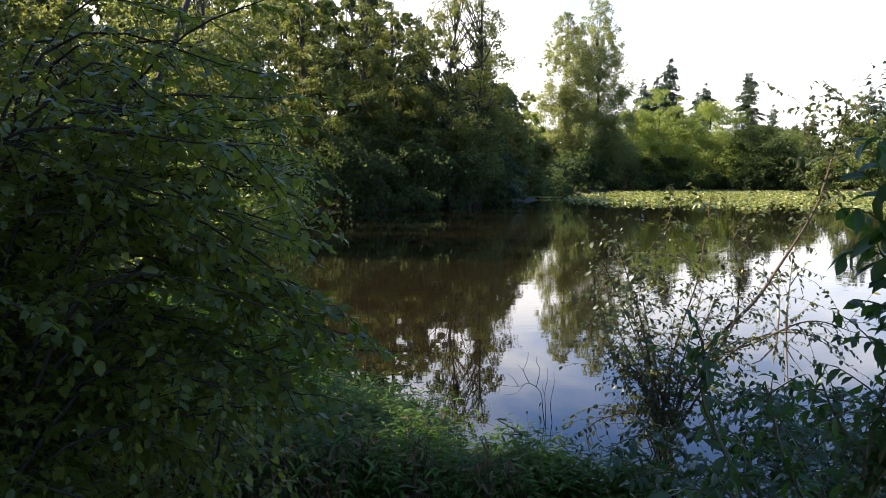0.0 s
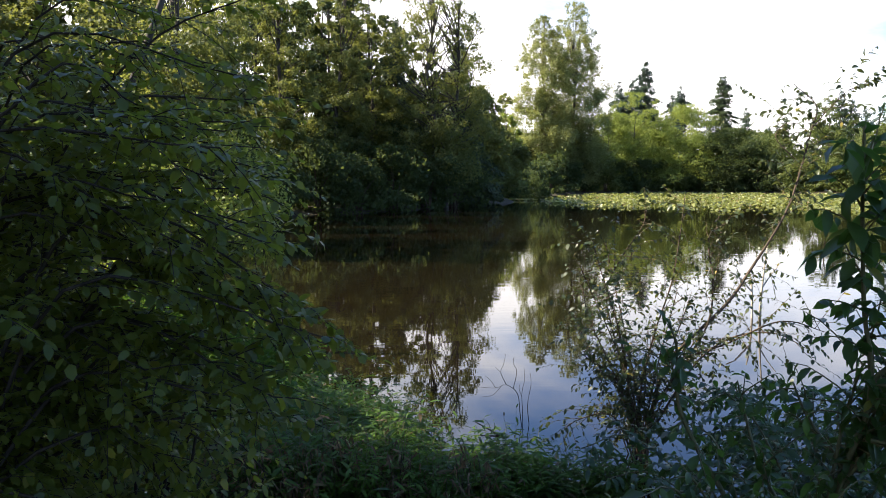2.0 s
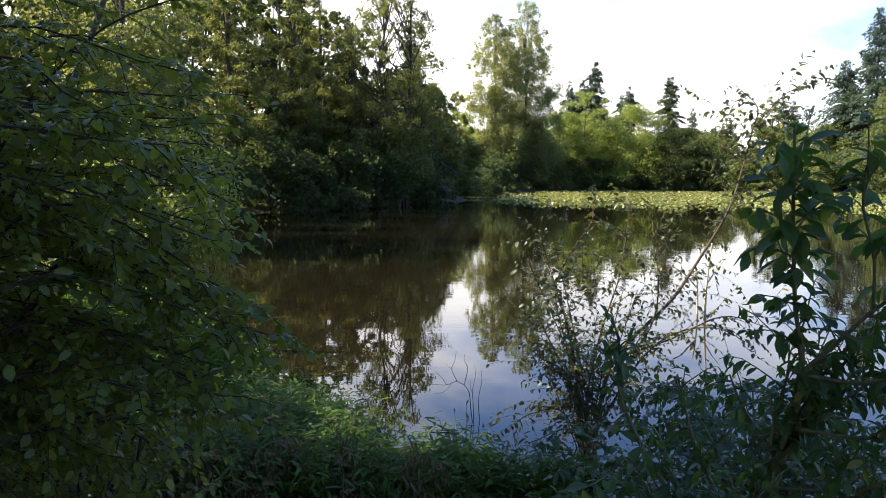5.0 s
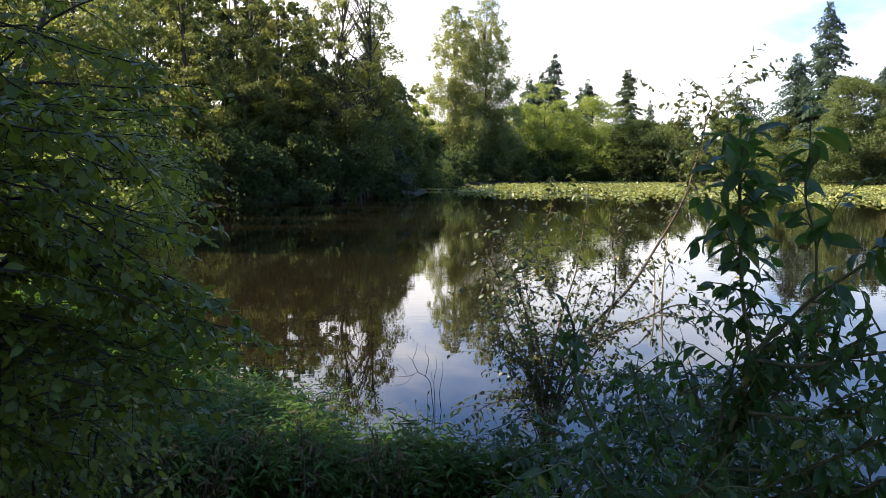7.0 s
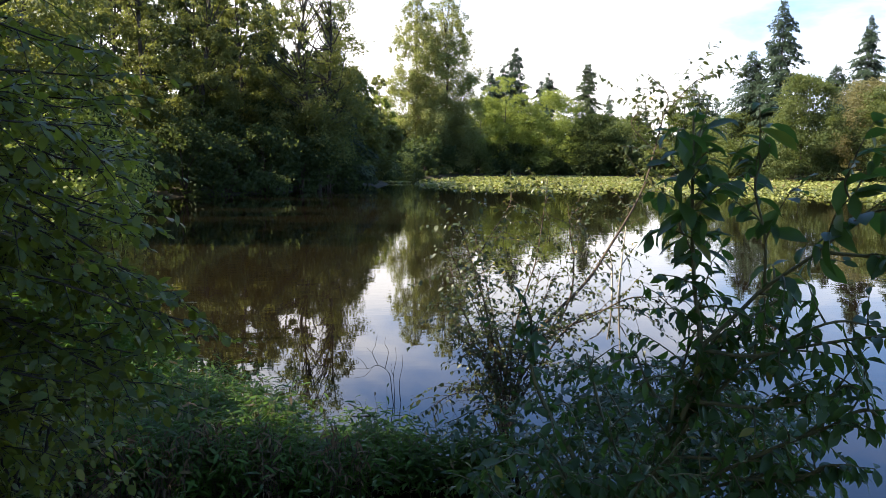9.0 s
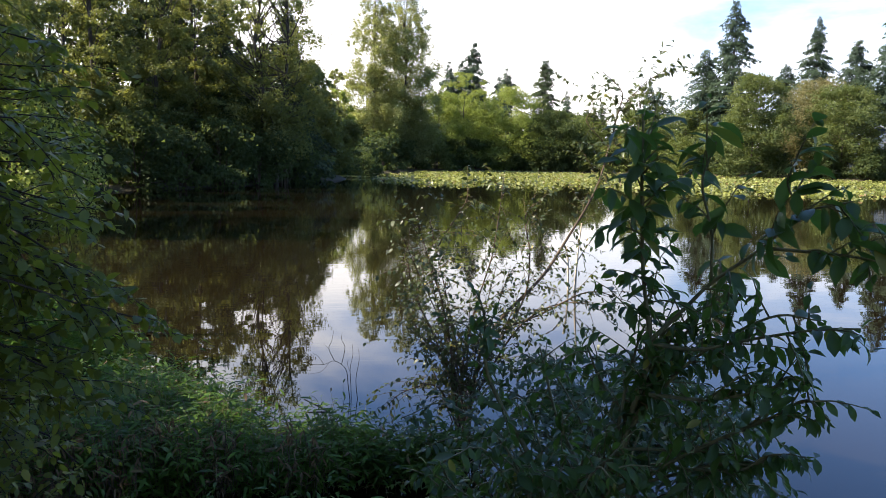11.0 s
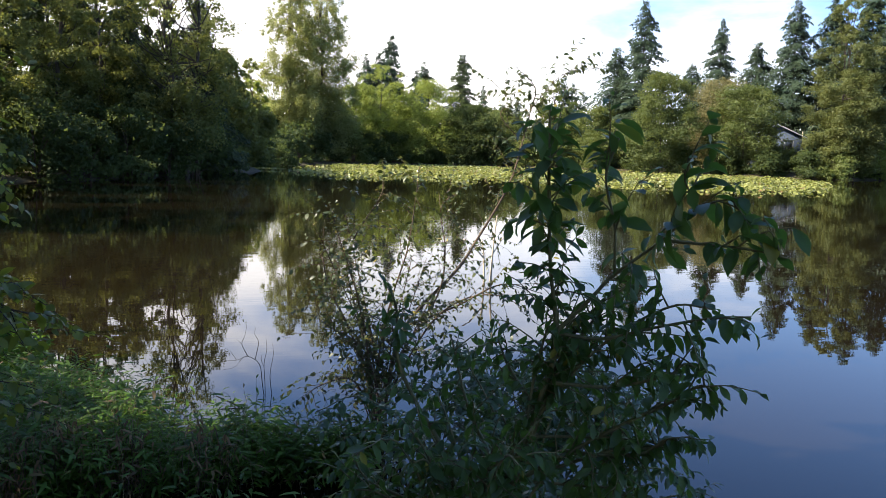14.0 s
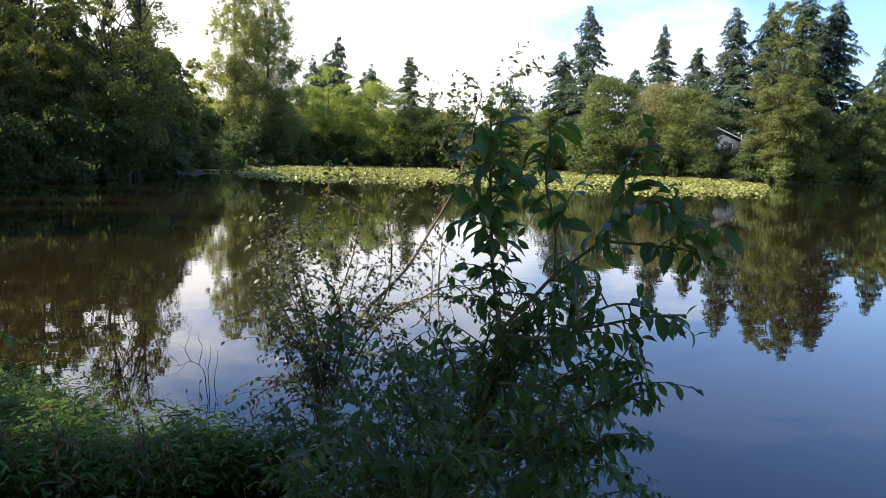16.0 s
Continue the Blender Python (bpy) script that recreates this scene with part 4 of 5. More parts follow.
def sprays(stems, radii, gap, twig_len, n_leaf, leaf_len, from_share=0.25, seed=1, droop=0.5, lift=0.1, flat=0.8, twig_r=0.0022, hang=0.35):
    """Stems with flat side sprays: twigs to both sides, each with leaves in two rows."""
    g = np.random.default_rng(seed)
    woods, P, A, U, S = [], [], [], [], []
    up = np.array([0, 0, 1.0])
    for pts, (r0, r1) in zip(stems, radii):
        line = smooth_line(pts, 5)
        wood = Bag()
        woods.append(wood)
        wood.tube(line, r0, r1, 5, 0.04)
        s = np.concatenate([[0], np.cumsum(np.linalg.norm(np.diff(line, axis=0), axis=1))])
        d = np.arange(s[-1] * from_share, s[-1], gap)
        d = np.append(d + gap * 0.6 * (g.random(len(d)) - 0.5), s[-1])
        d = np.clip(d, 0, s[-1])
        T = len(d)
        p = np.column_stack([np.interp(d, s, line[:, k]) for k in range(3)])
        slope = unit(np.gradient(line, axis=0))
        tan = unit(np.column_stack([np.interp(d, s, slope[:, k]) for k in range(3)]))
        hor = unit(np.cross(tan, up) + 0.25 * g.normal(size=(T, 3)))
        side = np.where(np.arange(T) % 2 == 0, 1.0, -1.0)
        side[-1] = 0.0
        way = unit(0.6 * tan + side[:, None] * 0.75 * hor + 0.30 * g.normal(size=(T, 3)) + lift * up)
        L = twig_len * (0.4 + 0.8 * g.random(T)) * (1.1 - 0.45 * d / s[-1])
        u = np.linspace(0, 1, 4)
        q = p[:, None] + L[:, None, None] * (u[None, :, None] * way[:, None] - (0.6 * droop * u ** 2)[None, :, None] * up)
        e1 = unit(np.cross(way, up) + 1e-6)
        e2 = np.cross(way, e1)
        ang = np.arange(3) * 2 * np.pi / 3
        rad = twig_r * np.linspace(1, 0.35, 4)
        ring = q[:, :, None] + rad[None, :, None, None] * (np.cos(ang)[None, None, :, None] * e1[:, None, None] + np.sin(ang)[None, None, :, None] * e2[:, None, None])
        i, j = np.meshgrid(np.arange(3), np.arange(3), indexing="ij")
        k = (j + 1) % 3
        quad = np.stack([i * 3 + j, i * 3 + k, (i + 1) * 3 + k, i * 3 + j, (i + 1) * 3 + k, (i + 1) * 3 + j], -1).reshape(-1, 3)
        wood.add(ring.reshape(-1, 3), (quad[None] + (np.arange(T) * 12)[:, None, None]).reshape(-1, 3))
        v = np.clip((np.arange(n_leaf)[None] + 0.3 + 0.7 * g.random((T, n_leaf))) / n_leaf, 0.05, 1)
        lp = p[:, None] + L[:, None, None] * (v[..., None] * way[:, None] - (0.6 * droop * v ** 2)[..., None] * up)
        lt = unit(way[:, None] - (1.2 * droop * v)[..., None] * up)
        lh = unit(np.cross(lt, up) + 0.2 * g.normal(size=lt.shape))
        ls = np.where((np.arange(n_leaf)[None] + np.arange(T)[:, None]) % 2 == 0, 1.0, -1.0) * (v < 0.93)
        la = unit(ls[..., None] * flat * lh + 0.6 * lt + 0.28 * g.normal(size=lt.shape) - (hang * g.random(v.shape))[..., None] * up)
        P.append(lp.reshape(-1, 3)), A.append(la.reshape(-1, 3)), U.append((up + 0.38 * g.normal(size=lt.shape)).reshape(-1, 3))
        S.append((leaf_len * (0.55 + 0.65 * g.random(v.shape)) * (1.05 - 0.25 * v)).ravel())
    return woods, np.vstack(P), np.vstack(A), np.vstack(U), np.concatenate(S)


# the large-leaved willow beside the path
W = [[(0.80, 1.93, 0.12), (0.86, 1.89, 0.70), (0.90, 1.87, 0.95), (0.96, 1.84, 1.16), (0.97, 1.78, 1.31), (0.96, 1.76, 1.42), (0.94, 1.76, 1.54), (0.92, 1.75, 1.75), (0.91, 1.74, 1.92)],
     [(0.96, 1.76, 1.38), (1.03, 1.72, 1.47), (1.08, 1.70, 1.53), (1.15, 1.62, 1.62), (1.20, 1.56, 1.70), (1.26, 1.49, 1.73)],
     [(1.15, 1.62, 1.62), (1.20, 1.54, 1.62), (1.24, 1.45, 1.62), (1.28, 1.37, 1.61)],
     [(1.08, 1.70, 1.53), (1.06, 1.68, 1.65), (1.03, 1.68, 1.76), (1.04, 1.65, 1.85)],
     [(1.20, 1.56, 1.70), (1.15, 1.55, 1.76), (1.14, 1.53, 1.81)],
     [(0.90, 1.87, 0.95), (1.01, 1.76, 1.07), (1.11, 1.65, 1.18), (1.17, 1.57, 1.25), (1.21, 1.52, 1.30), (1.23, 1.47, 1.27)],
     [(1.01, 1.76, 1.07), (1.13, 1.64, 1.10), (1.17, 1.59, 1.15), (1.19, 1.55, 1.17)],
     [(0.96, 1.76, 1.38), (1.04, 1.68, 1.38), (1.13, 1.60, 1.42), (1.21, 1.50, 1.46), (1.27, 1.45, 1.47)]]
W2 = [[(0.98, 1.79, 1.02), (1.10, 1.68, 1.10), (1.15, 1.62, 1.12), (1.18, 1.58, 1.13)],
      [(0.94, 1.82, 0.98), (1.05, 1.71, 1.00), (1.12, 1.64, 1.02)],
      [(0.97, 1.78, 1.25), (1.07, 1.68, 1.26), (1.16, 1.58, 1.31), (1.19, 1.56, 1.34), (1.22, 1.52, 1.33)],
      [(0.80, 1.93, 0.12), (0.84, 1.90, 0.60), (0.78, 1.98, 0.97), (0.70, 2.03, 1.14), (0.65, 2.04, 1.26), (0.64, 2.03, 1.39), (0.62, 2.03, 1.46)],
      [(0.90, 1.87, 0.95), (0.87, 2.05, 1.08), (0.85, 2.11, 1.20), (0.83, 2.12, 1.29)],
      [(0.86, 1.89, 0.75), (1.00, 1.74, 0.93), (1.13, 1.62, 1.01)],
      [(0.96, 1.84, 1.16), (0.94, 1.97, 1.24), (0.93, 2.03, 1.31)],
      [(0.84, 1.90, 0.70), (0.69, 1.99, 0.87), (0.58, 2.04, 0.93), (0.53, 2.05, 1.00)]]
low_shoots = np.random.default_rng(61)
W3 = []
for k in range(11):
    e = np.array([0.50 + 0.66 * low_shoots.random(), 0.0, 0.90 + 0.24 * low_shoots.random()])
    e[1] = 2.28 - 0.62 * e[0] + 0.12 * low_shoots.normal()
    s0 = np.array([0.82, 1.92, 0.30 + 0.3 * low_shoots.random()])
    W3.append([tuple(s0), tuple(s0 + (e - s0) * np.array([0.4, 0.4, 0.7])), tuple(s0 + (e - s0) * np.array([0.75, 0.75, 0.97])), tuple(e)])
for k in range(9):
    az, d = radians(28 + 12 * low_shoots.random()), 1.80 + 0.22 * low_shoots.random()
    e = np.array([0.06 + d * math.sin(az), 0.12 + d * math.cos(az), 1.06 + 0.44 * low_shoots.random()])
    h0 = low_shoots.random()
    s0 = np.array([0.87 + 0.09 * h0, 1.89 - 0.06 * h0, 0.75 + 0.42 * h0])
    W3.append([tuple(s0), tuple(s0 + (e - s0) * np.array([0.35, 0.35, 0.6])), tuple(s0 + (e - s0) * np.array([0.75, 0.75, 0.98])), tuple(e)])
leafy("willow_shrub", "young willow with large glossy green leaves on upright shoots", W + W2 + W3,
      [(0.010, 0.003), (0.006, 0.002), (0.004, 0.002), (0.004, 0.002), (0.003, 0.0015), (0.007, 0.002), (0.005, 0.002), (0.005, 0.002), (0.005, 0.002), (0.005, 0.002), (0.005, 0.002), (0.010, 0.002), (0.006, 0.002), (0.007, 0.002), (0.006, 0.002), (0.007, 0.002)] + [(0.005, 0.002)] * len(W3),
      F_FRONT, [(0.44, 0.22, 0.10, 0.0, 0.55), (0.38, 0.38, 0.14, 0.0, 0.52), (0.50, 0.16, 0.06, 0.01, 0.55)], M_OLIVE_STEM, single=300,
      twig_every=0.034, twig_len=0.14, leaf_gap=0.021, leaf_len=0.052, from_share=0.33, droop=0.8, seed=4, swell=0.62,
      thin=(0.6, 1.15, 1.2, 1.2, 1.3, 0.7, 0.7, 0.9, 0.65, 0.7, 0.75, 0.9, 0.9, 0.7, 0.9, 0.8) + (1.0,) * len(W3))

# the bush that stands in the water behind it
B = [[(1.48, 5.07, -0.20), (1.51, 5.06, 0.27), (1.64, 5.12, 0.62), (2.06, 5.29, 0.96), (2.31, 5.51, 1.16), (2.68, 5.78, 1.56), (2.90, 6.01, 1.91), (3.04, 6.16, 2.20), (3.11, 6.24, 2.38), (2.96, 6.31, 2.55)],
     [(3.04, 6.16, 2.20), (3.17, 6.10, 2.38), (3.26, 6.05, 2.48), (3.33, 6.02, 2.50)],
     [(2.90, 6.01, 1.91), (2.73, 6.09, 2.12), (2.82, 6.16, 2.26), (2.69, 6.22, 2.42)]]
B2 = [[(1.46, 5.05, -0.20), (1.41, 4.99, 0.36), (1.48, 4.97, 0.80), (1.61, 5.03, 1.15), (1.68, 5.11, 1.43), (1.74, 5.20, 1.71)],
      [(1.44, 5.07, -0.20), (1.33, 5.01, 0.36), (1.20, 4.94, 0.66), (1.05, 4.87, 0.96), (1.01, 4.88, 1.17)],
      [(1.48, 5.09, -0.20), (1.43, 5.19, 0.38), (1.32, 5.32, 0.77), (1.28, 5.33, 1.11), (1.51, 5.38, 1.48), (1.54, 5.37, 1.60)],
      [(1.49, 5.07, 0.12), (1.71, 4.89, 0.64), (1.91, 4.81, 0.84), (2.13, 4.71, 0.89), (2.30, 4.63, 0.81)],
      [(1.52, 5.06, 0.34), (1.87, 5.15, 0.80), (1.95, 5.22, 1.12), (1.95, 5.33, 1.41), (2.07, 5.29, 1.53)],
      [(1.44, 5.07, -0.10), (1.24, 4.93, 0.31), (1.01, 4.88, 0.32), (0.86, 4.81, 0.24)],
      [(1.45, 5.07, -0.10), (1.29, 5.02, 0.50), (1.10, 4.96, 0.66), (1.01, 4.98, 0.73)],
      [(1.64, 5.12, 0.62), (1.88, 4.82, 0.80), (2.12, 4.61, 0.98), (2.30, 4.41, 0.95)]]
more_stems = np.random.default_rng(67)
B3 = []
for k in range(11):
    e = np.array([0.95 + 1.5 * more_stems.random(), 4.7 + 0.8 * more_stems.random(), 0.65 + 0.95 * more_stems.random()])
    s0 = np.array([1.46 + 0.06 * more_stems.normal(), 5.06 + 0.05 * more_stems.normal(), -0.15])
    mid = s0 + (e - s0) * np.array([0.42, 0.42, 0.55]) + 0.03 * more_stems.normal(size=3)
    B3.append([tuple(s0), tuple(mid), tuple(e - 0.2 * (e - mid)), tuple(e)])
leafy("water_bush", "thin leaning bush with small leaves standing in the water", B + B2 + B3,
      [(0.015, 0.003), (0.004, 0.0015), (0.004, 0.0015)] + [(0.008, 0.0018)] * 8 + [(0.0055, 0.0012)] * len(B3), F_BACKBUSH,
      [(0.5, 0.2, 0.1), (0.45, 0.3, 0.12)], M_TWIG, single=280, simple=True, twig_every=0.036, twig_len=0.36, leaf_gap=0.030, leaf_len=0.045, from_share=0.25, droop=0.4, twig_r=0.0022, seed=9, up=0.10, swell=0.5)

# low large-leaved shrub between the two, close over the water
def mound_stems(cx, cy, z0, n, reach, height, seed, squash=1.0, turn0=0.0, span=2 * math.pi):
    g = np.random.default_rng(seed)
    out = []
    for k in range(n):
        a = turn0 + span * (k + 0.7 * g.random()) / n
        R = reach * (0.5 + 0.6 * g.random())
        H = height * (0.6 + 0.5 * g.random())
        e = np.array([cx + math.cos(a) * R, cy + math.sin(a) * R * squash, z0 + H])
        s = np.array([cx + g.normal() * 0.06, cy + g.normal() * 0.06, z0])
        mid = s + (e - s) * np.array([0.35, 0.35, 0.62])
        out.append([tuple(s), tuple(mid), tuple(s + (e - s) * np.array([0.75, 0.75, 0.98])), tuple(e - np.array([0, 0, 0.06 * height]))])
    return out


def low_willow(label, stems, seed, single, leaf_len=0.046, gap=0.046, twig_len=0.21, n_leaf=9):
    woods, P, A, U, S = sprays(stems, [(0.006, 0.002)] * len(stems), gap, twig_len, n_leaf, leaf_len, 0.35, seed, droop=0.3, lift=0.15, hang=0.3, twig_r=0.0018)
    dress("low_willow", label, woods, P, A, U, S, F_LOW, [(0.52, 0.40, 0.16), (0.46, 0.55, 0.20)], M_OLIVE_STEM, stems[0][0], single, "shrub", "", True)


low_willow("low spreading willow with blue-green leaves over the water", mound_stems(1.45, 2.75, 0.02, 22, 0.80, 0.92, 21), 15, 280)
low_willow("low spreading willow with dark leaves at the water's edge", mound_stems(1.05, 2.25, 0.10, 16, 0.55, 0.80, 23), 16, 240)
low_willow("low mound of blue-green willow leaves standing in the water", mound_stems(1.80, 3.55, -0.02, 34, 0.72, 0.80, 25), 17, 260, 0.052)

# the thicket that hangs over the bank
def thicket(label, cx, cy, ends, seed, leaf_len=0.041, single=280, lift=0.45, gap=0.054, twig_len=0.36, n_leaf=12, from_share=0.25):
    g = np.random.default_rng(seed)
    z0 = gz(cx, cy)
    stems, rad = [], []
    for e in ends:
        e = np.array(e, float)
        s = np.array([cx + g.normal() * 0.12, cy + g.normal() * 0.12, z0])
        m1 = s + (e - s) * np.array([0.22, 0.22, 0.5]) + g.normal(size=3) * 0.07
        m2 = s + (e - s) * np.array([0.58, 0.58, 0.92]) + np.array([0, 0, lift * 0.3]) + g.normal(size=3) * 0.08
        stems.append([tuple(s), tuple(m1), tuple(m2), tuple(e)])
        rad.append((0.010, 0.002))
    woods, P, A, U, S = sprays(stems, rad, gap, twig_len, n_leaf, leaf_len, from_share, seed)
    return dress("thicket_shrub", label, woods, P, A, U, S, F_HAZEL, [(0.62, 0.2, 0.08, 0.0, 0.45), (0.55, 0.32, 0.12, 0.0, 0.45), (0.68, 0.1, 0.05, 0.01, 0.48)],
                 M_DARK_TWIG, (cx, cy, z0), single, "shrub", "thicket on the bank", True)


def fan(n, x_range, y_range, z_range, seed):
    g = np.random.default_rng(seed)
    return [(g.uniform(*x_range), g.uniform(*y_range), g.uniform(*z_range)) for _ in range(n)]


T_LABEL = "dense shaded thicket shrub with broad green leaves"
thicket(T_LABEL, -1.7, 2.5, fan(20, (-1.9, -0.52), (2.0, 3.0), (0.7, 1.65), 31), 32)
thicket(T_LABEL, -2.1, 3.4, fan(18, (-2.4, -0.66), (2.8, 4.3), (0.7, 1.9), 33), 34)
thicket(T_LABEL, -1.0, 3.0, fan(16, (-1.4, -0.55), (2.6, 3.6), (0.45, 1.10), 35), 36)
thicket(T_LABEL, -3.0, 5.0, fan(16, (-3.8, -1.5), (4.2, 6.4), (0.7, 2.3), 37), 38, leaf_len=0.060, gap=0.10)
thicket(T_LABEL, -2.0, 2.0, fan(16, (-1.9, -0.85), (1.5, 2.2), (0.8, 1.75), 39), 40)
thicket(T_LABEL, -4.6, 8.2, fan(18, (-5.6, -2.9), (7.0, 10.0), (0.6, 2.6), 41), 42, leaf_len=0.075, gap=0.13, twig_len=0.6)
thicket(T_LABEL, -1.8, 3.0, fan(9, (-1.4, -0.50), (2.5, 3.4), (1.9, 2.5), 43), 44)
thicket(T_LABEL, -2.2, 3.7, fan(9, (-0.95, -0.50), (2.9, 3.7), (1.3, 1.95), 45), 46, lift=0.5, from_share=0.55)
thicket("glossy thicket shrub hanging out over the bank", -1.75, 2.2, fan(12, (-0.85, -0.42), (1.95, 2.6), (1.45, 2.15), 47), 48, lift=0.4, from_share=0.5)
thicket("thicket shrub with low arching sprays over the marsh plants", -1.5, 2.1, fan(14, (-0.95, -0.30), (2.0, 2.5), (0.85, 1.36), 49), 50, lift=0.5, from_share=0.35)
thicket(T_LABEL, -1.9, 2.6, fan(9, (-1.15, -0.48), (2.1, 2.7), (1.18, 1.55), 51), 52, lift=0.6, from_share=0.35)
thicket("thicket shrub with drooping dark sprays above the water", -1.9, 2.4, fan(8, (-0.62, -0.36), (2.15, 2.5), (1.42, 1.75), 53), 54, lift=0.9, from_share=0.6, twig_len=0.26)
thicket("thicket shrub reaching low over the water with broad leaves", -1.7, 2.3, fan(8, (-0.46, -0.24), (2.05, 2.5), (1.26, 1.56), 55), 56, lift=0.7, from_share=0.62, twig_len=0.28)

# trees that lean out of the thicket
def leaning_trunk(label, pts, r0, r1):
    bag = Bag()
    line = smooth_line(pts, 5)
    bag.tube(line - line[0], r0, r1, 9, 0.04)
    ob = new("leaning_tree", bag.mesh("leaning_tree", M_BARK, True))
    ob.location = tuple(line[0])
    tagged(ob, label, "tree trunk")


leaning_trunk("bare brown trunk leaning through the thicket", [(-3.9, 8.5, 0.2), (-3.55, 8.6, 1.5), (-3.2, 8.6, 2.4), (-2.85, 8.7, 3.3), (-2.55, 8.8, 4.4), (-2.3, 8.8, 6.5)], 0.048, 0.028)


# ---------------------------------------------------------------- marsh plants on the bank
MAT = [(-4.6, 11.8), (-3.2, 11.2), (-2.5, 9.7), (-1.65, 8.2), (-1.05, 7.0), (-0.55, 6.0), (-0.1, 5.25), (0.06, 4.84), (0.49, 4.67), (0.98, 4.45), (1.35, 4.08), (1.52, 3.45), (1.3, 2.7), (0.5, 2.6), (-1.2, 2.5), (-2.6, 3.0), (-3.6, 6.0), (-4.4, 9.5)]


def marsh_plants():
    """Narrow-leaved herbs in a dense strip along the waterline: tall at its outer edge, open over wet ground on the near side."""
    g = np.random.default_rng(77)
    k = 20000
    p = np.column_stack([g.uniform(-4.6, 1.6, k), g.uniform(2.5, 11.9, k)])
    p = p[in_outline(p + 0.05 * g.normal(size=p.shape), MAT)]
    near = (p[:, 1] < 4.25) & (p[:, 0] > -1.3)
    p = p[g.random(len(p)) < np.clip(1.25 - 0.10 * p[:, 1], 0.3, 1) * np.where(near, 0.06, 1.0)]
    more = np.column_stack([g.uniform(-1.0, 1.35, 2900), g.uniform(4.1, 5.6, 2900)])
    p = np.vstack([p, more[in_outline(more, MAT)]])
    k = len(p)
    hump = np.array([0.36 + 0.13 * noise.noise((x * 0.9, y * 0.9, 1.0)) + 0.13 * noise.noise((x * 3.1, y * 3.1, 5.0)) + 0.05 * min(1.0, max(0.0, -x)) for x, y in p])
    tall = np.where(g.random(k) < 0.06, 1.35, 1.0)
    H = np.maximum(0.08, hump * (0.70 + 0.45 * g.random(k)) * tall)
    z = np.maximum(-0.02, ground_height(p))
    foot = np.column_stack([p, z])
    top = foot + np.column_stack([g.normal(size=(k, 2)) * 0.09, H])
    n = 11
    s = 0.2 + 0.8 * (np.arange(n)[None] + g.random((k, n))) / n
    P = foot[:, None] + (top - foot)[:, None] * s[..., None]
    a = np.arange(n)[None] * 2.4 + 6 * g.random((k, 1))
    A = np.stack([np.cos(a), np.sin(a), 0.45 - 0.6 * g.random((k, n)) + 0.5 * (s > 0.9)], -1)
    U = np.array([0, 0, 1.0]) + 0.3 * g.normal(size=(k, n, 3))
    S = (0.044 + 0.042 * g.random((k, n))) * np.where(p[:, 1] < 6.5, 1.0, 1.25)[:, None] * (1.1 - 0.35 * (s > 0.92))
    close = p[:, 1] < 6.2
    bag = Bag()
    scatter(bag, plain_leaf(0.24, 0.38, 0.12), P[close].reshape(-1, 3), frames(A[close].reshape(-1, 3), U[close].reshape(-1, 3)), S[close].ravel())
    far_leaf = RHOMB_V * np.array([0.26, 1, 1])
    far_leaf[2, 2] = -0.25
    scatter(bag, (far_leaf, RHOMB_F), P[~close].reshape(-1, 3), frames(A[~close].reshape(-1, 3), U[~close].reshape(-1, 3)), S[~close].ravel())
    ob = tagged(new("marsh_plants", bag.mesh("marsh_plants", F_HERB)), "low mat of narrow-leaved green marsh herbs along the bank", "marsh plants", kind="stuff")
    wood = Bag()
    for i in np.flatnonzero((p[:, 1] < 5.2) & (g.random(k) < 0.5)):
        wood.tube([tuple(foot[i] - np.array([0, 0, 0.04])), tuple((foot[i] + top[i]) / 2 + 0.01), tuple(top[i])], 0.0022, 0.001, 3)
    st = new("stalks", wood.mesh("stalks", M_OLIVE_STEM))
    st.parent = ob
    st["kind"] = "stuff"


marsh_plants()


def dry_weed(x, y, n, seed):
    """Withered stalks with a few curled brown leaves, standing at the near side of the marsh plants."""
    g = np.random.default_rng(seed)
    bag, leaves = Bag(), Bag()
    for _ in range(n):
        a, R, H = 6.28 * g.random(), 0.16 * g.random(), 0.22 + 0.26 * g.random()
        f = np.array([0.06 * g.normal(), 0.06 * g.normal(), -0.03])
        e = f + np.array([math.cos(a) * R, math.sin(a) * R, H])
        line = smooth_line([f, (f + e) / 2 + 0.02 * g.normal(size=3), e, e + np.array([0.05 * g.normal(), 0.05 * g.normal(), -0.02])], 2)
        bag.tube(line, 0.0022, 0.0008, 3)
        m = 5
        pos = line[g.integers(2, len(line), m)]
        scatter(leaves, plain_leaf(0.25, 0.7, 0.2), pos, frames(g.normal(size=(m, 3)) - np.array([0, 0, 0.6]), np.array([0, 0, 1.0]) + g.normal(size=(m, 3)) * 0.6), 0.03 + 0.03 * g.random(m))
    ob = thing("dry_weed", x, y, max(0.0, gz(x, y)), "withered brown weed among the marsh plants", "weed", "withered weeds")
    child("stalk", bag.mesh("stalk", M_TWIG), ob, kind="stuff")
    child("foliage", leaves.mesh("foliage", F_DRY), ob, "curled brown leaves", "stuff")


for n, (x, y) in enumerate(((-0.22, 4.20), (-0.08, 4.12), (-0.62, 4.05), (-0.85, 3.95), (0.30, 4.10), (-0.38, 4.30), (-0.98, 4.20))):
    dry_weed(x, y, 26, 80 + n)


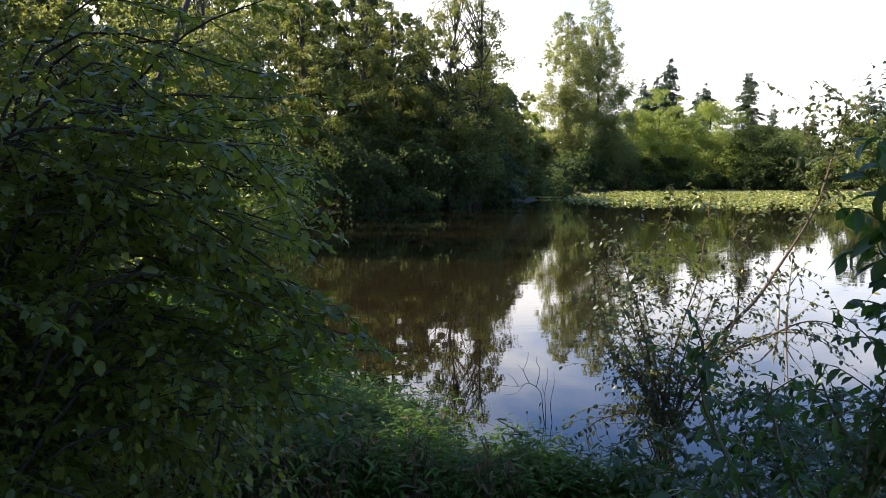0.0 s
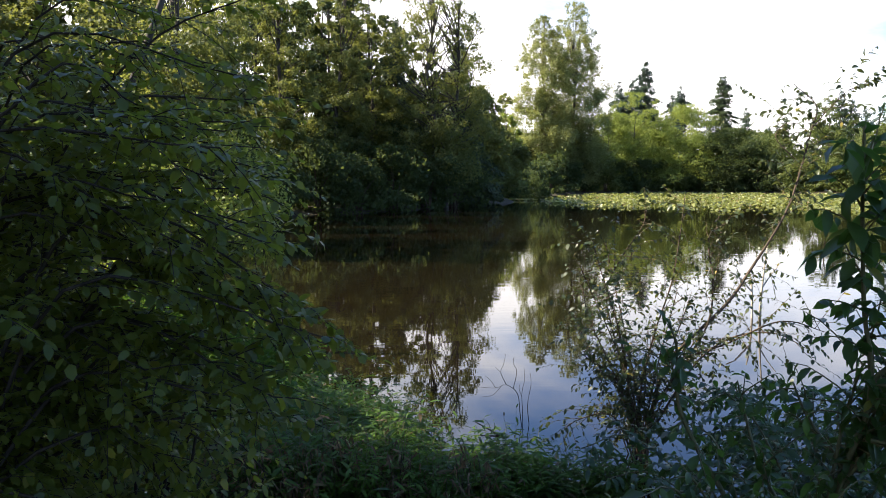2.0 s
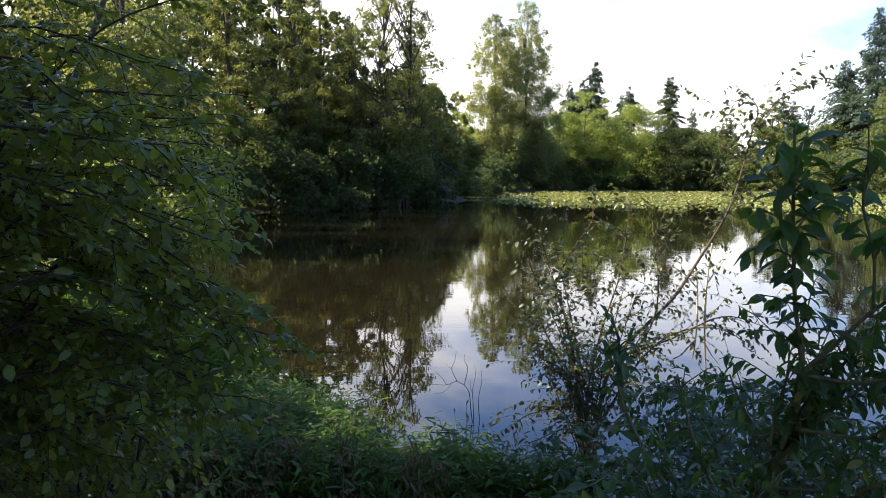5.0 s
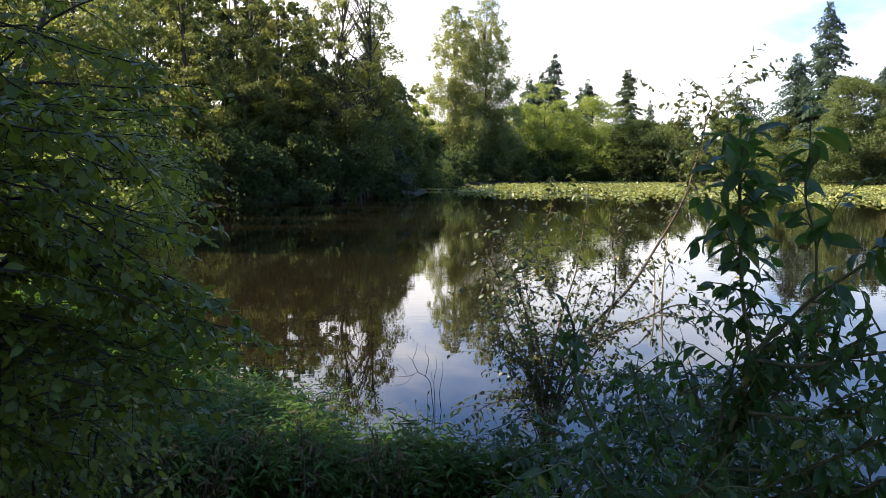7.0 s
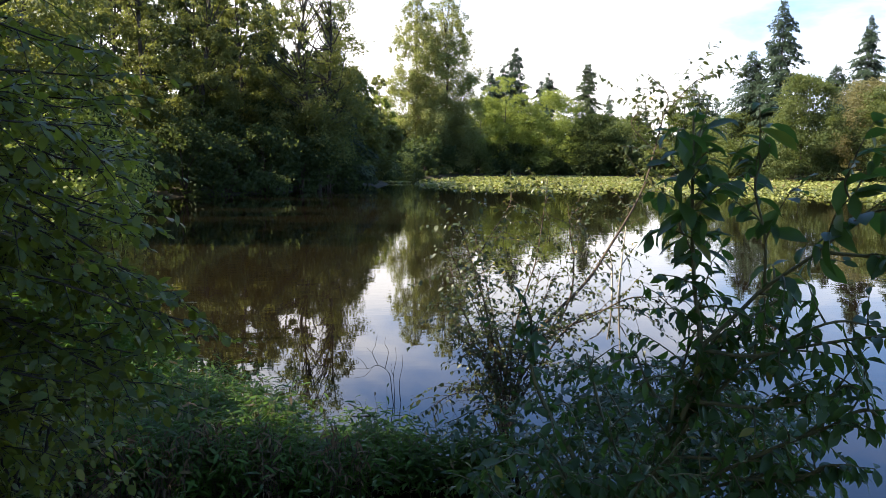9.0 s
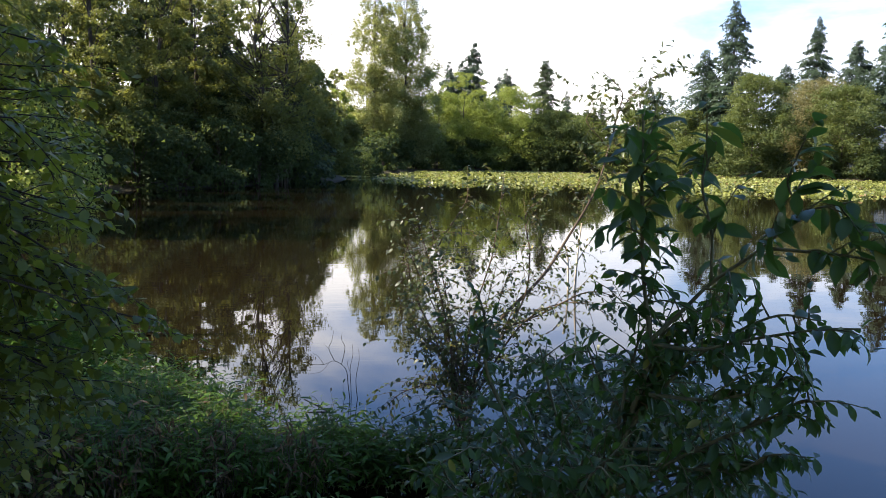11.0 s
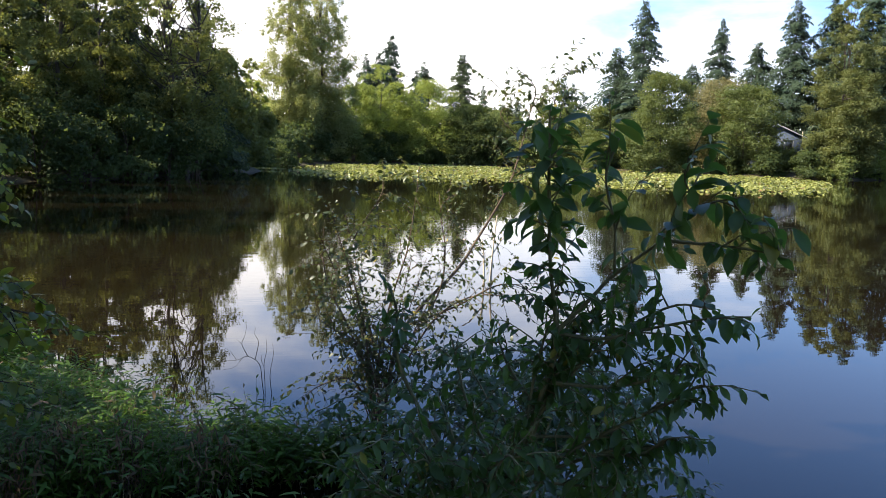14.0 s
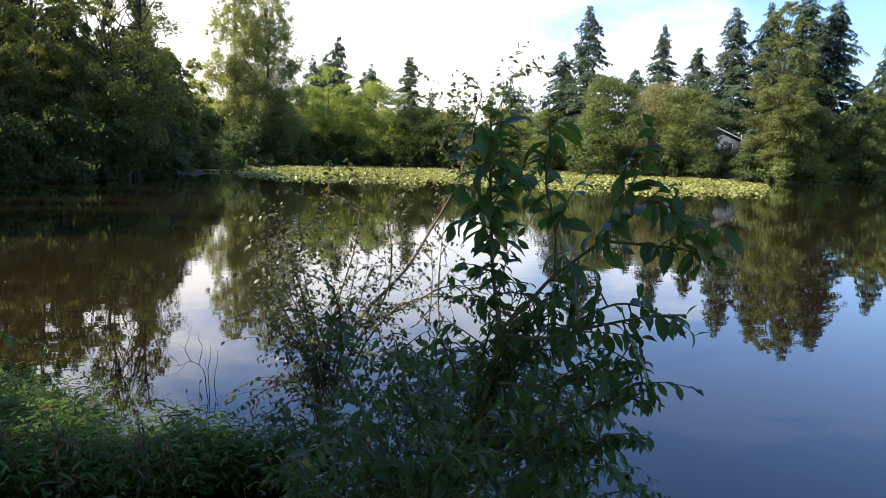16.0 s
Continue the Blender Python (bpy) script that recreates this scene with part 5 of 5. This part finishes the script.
# ---------------------------------------------------------------- dead wood in the water
def dead_branch(name, label, lines, mat, category="dead branch"):
    bag = Bag()
    o = np.array(lines[0][0][0], float)
    for pts, r0, r1 in lines:
        bag.tube(smooth_line(np.array(pts) - o, 4), r0, r1, 5, 0.06)
    ob = new(name, bag.mesh(name, mat, True))
    ob.location = tuple(o)
    tagged(ob, label, category)


dead_branch("dead_branch", "thin dead twigs rising from the still water", [
    ([(0.77, 5.75, -0.06), (0.75, 5.75, 0.10), (0.73, 5.75, 0.24), (0.65, 5.77, 0.30), (0.57, 5.76, 0.28), (0.45, 5.75, 0.29)], 0.0034, 0.0012),
    ([(0.70, 5.76, 0.27), (0.725, 5.76, 0.40), (0.70, 5.77, 0.46), (0.708, 5.78, 0.51)], 0.0026, 0.0010),
    ([(0.65, 5.77, 0.30), (0.61, 5.78, 0.39), (0.63, 5.78, 0.45), (0.645, 5.78, 0.53)], 0.0026, 0.0010),
    ([(0.57, 5.76, 0.28), (0.53, 5.77, 0.34), (0.49, 5.77, 0.37)], 0.0018, 0.0009),
    ([(0.61, 5.76, 0.29), (0.55, 5.75, 0.23), (0.47, 5.74, 0.22)], 0.0016, 0.0008),
    ([(0.61, 5.78, 0.39), (0.57, 5.78, 0.43)], 0.0014, 0.0008)], M_DARK_TWIG)
dead_branch("dead_branch", "upright dead twig rising from the still water", [
    ([(0.78, 5.80, -0.06), (0.775, 5.80, 0.10), (0.77, 5.80, 0.23), (0.79, 5.81, 0.33), (0.785, 5.82, 0.42)], 0.0030, 0.0010),
    ([(0.77, 5.80, 0.20), (0.75, 5.80, 0.26), (0.755, 5.80, 0.30)], 0.0016, 0.0008)], M_DARK_TWIG)
dead_branch("dead_branch", "upright dead twig rising from the still water", [
    ([(0.83, 5.78, -0.06), (0.81, 5.78, 0.14), (0.835, 5.79, 0.29), (0.83, 5.79, 0.38)], 0.0030, 0.0010)], M_DARK_TWIG)
dead_branch("dead_branch", "dark stick lying in the shallow water", [
    ([(0.42, 5.68, 0.05), (0.52, 5.58, 0.02), (0.68, 5.40, -0.03)], 0.0040, 0.0085),
    ([(0.52, 5.58, 0.02), (0.50, 5.57, 0.08), (0.46, 5.57, 0.11)], 0.0020, 0.0010)], M_DARK_TWIG)
dead_branch("broken_stump", "bleached broken sticks standing in the water", [
    ([(4.45, 10.1, -0.20), (4.47, 10.1, 0.40), (4.52, 10.1, 0.95)], 0.020, 0.009),
    ([(4.36, 10.1, -0.20), (4.34, 10.1, 0.35), (4.30, 10.1, 0.62)], 0.017, 0.010),
    ([(4.47, 10.1, 0.40), (4.60, 10.1, 0.60), (4.70, 10.1, 0.72)], 0.010, 0.005),
    ([(4.34, 10.1, 0.35), (4.15, 10.1, 0.55), (4.02, 10.1, 0.62)], 0.014, 0.006)], M_PALE_TWIG)
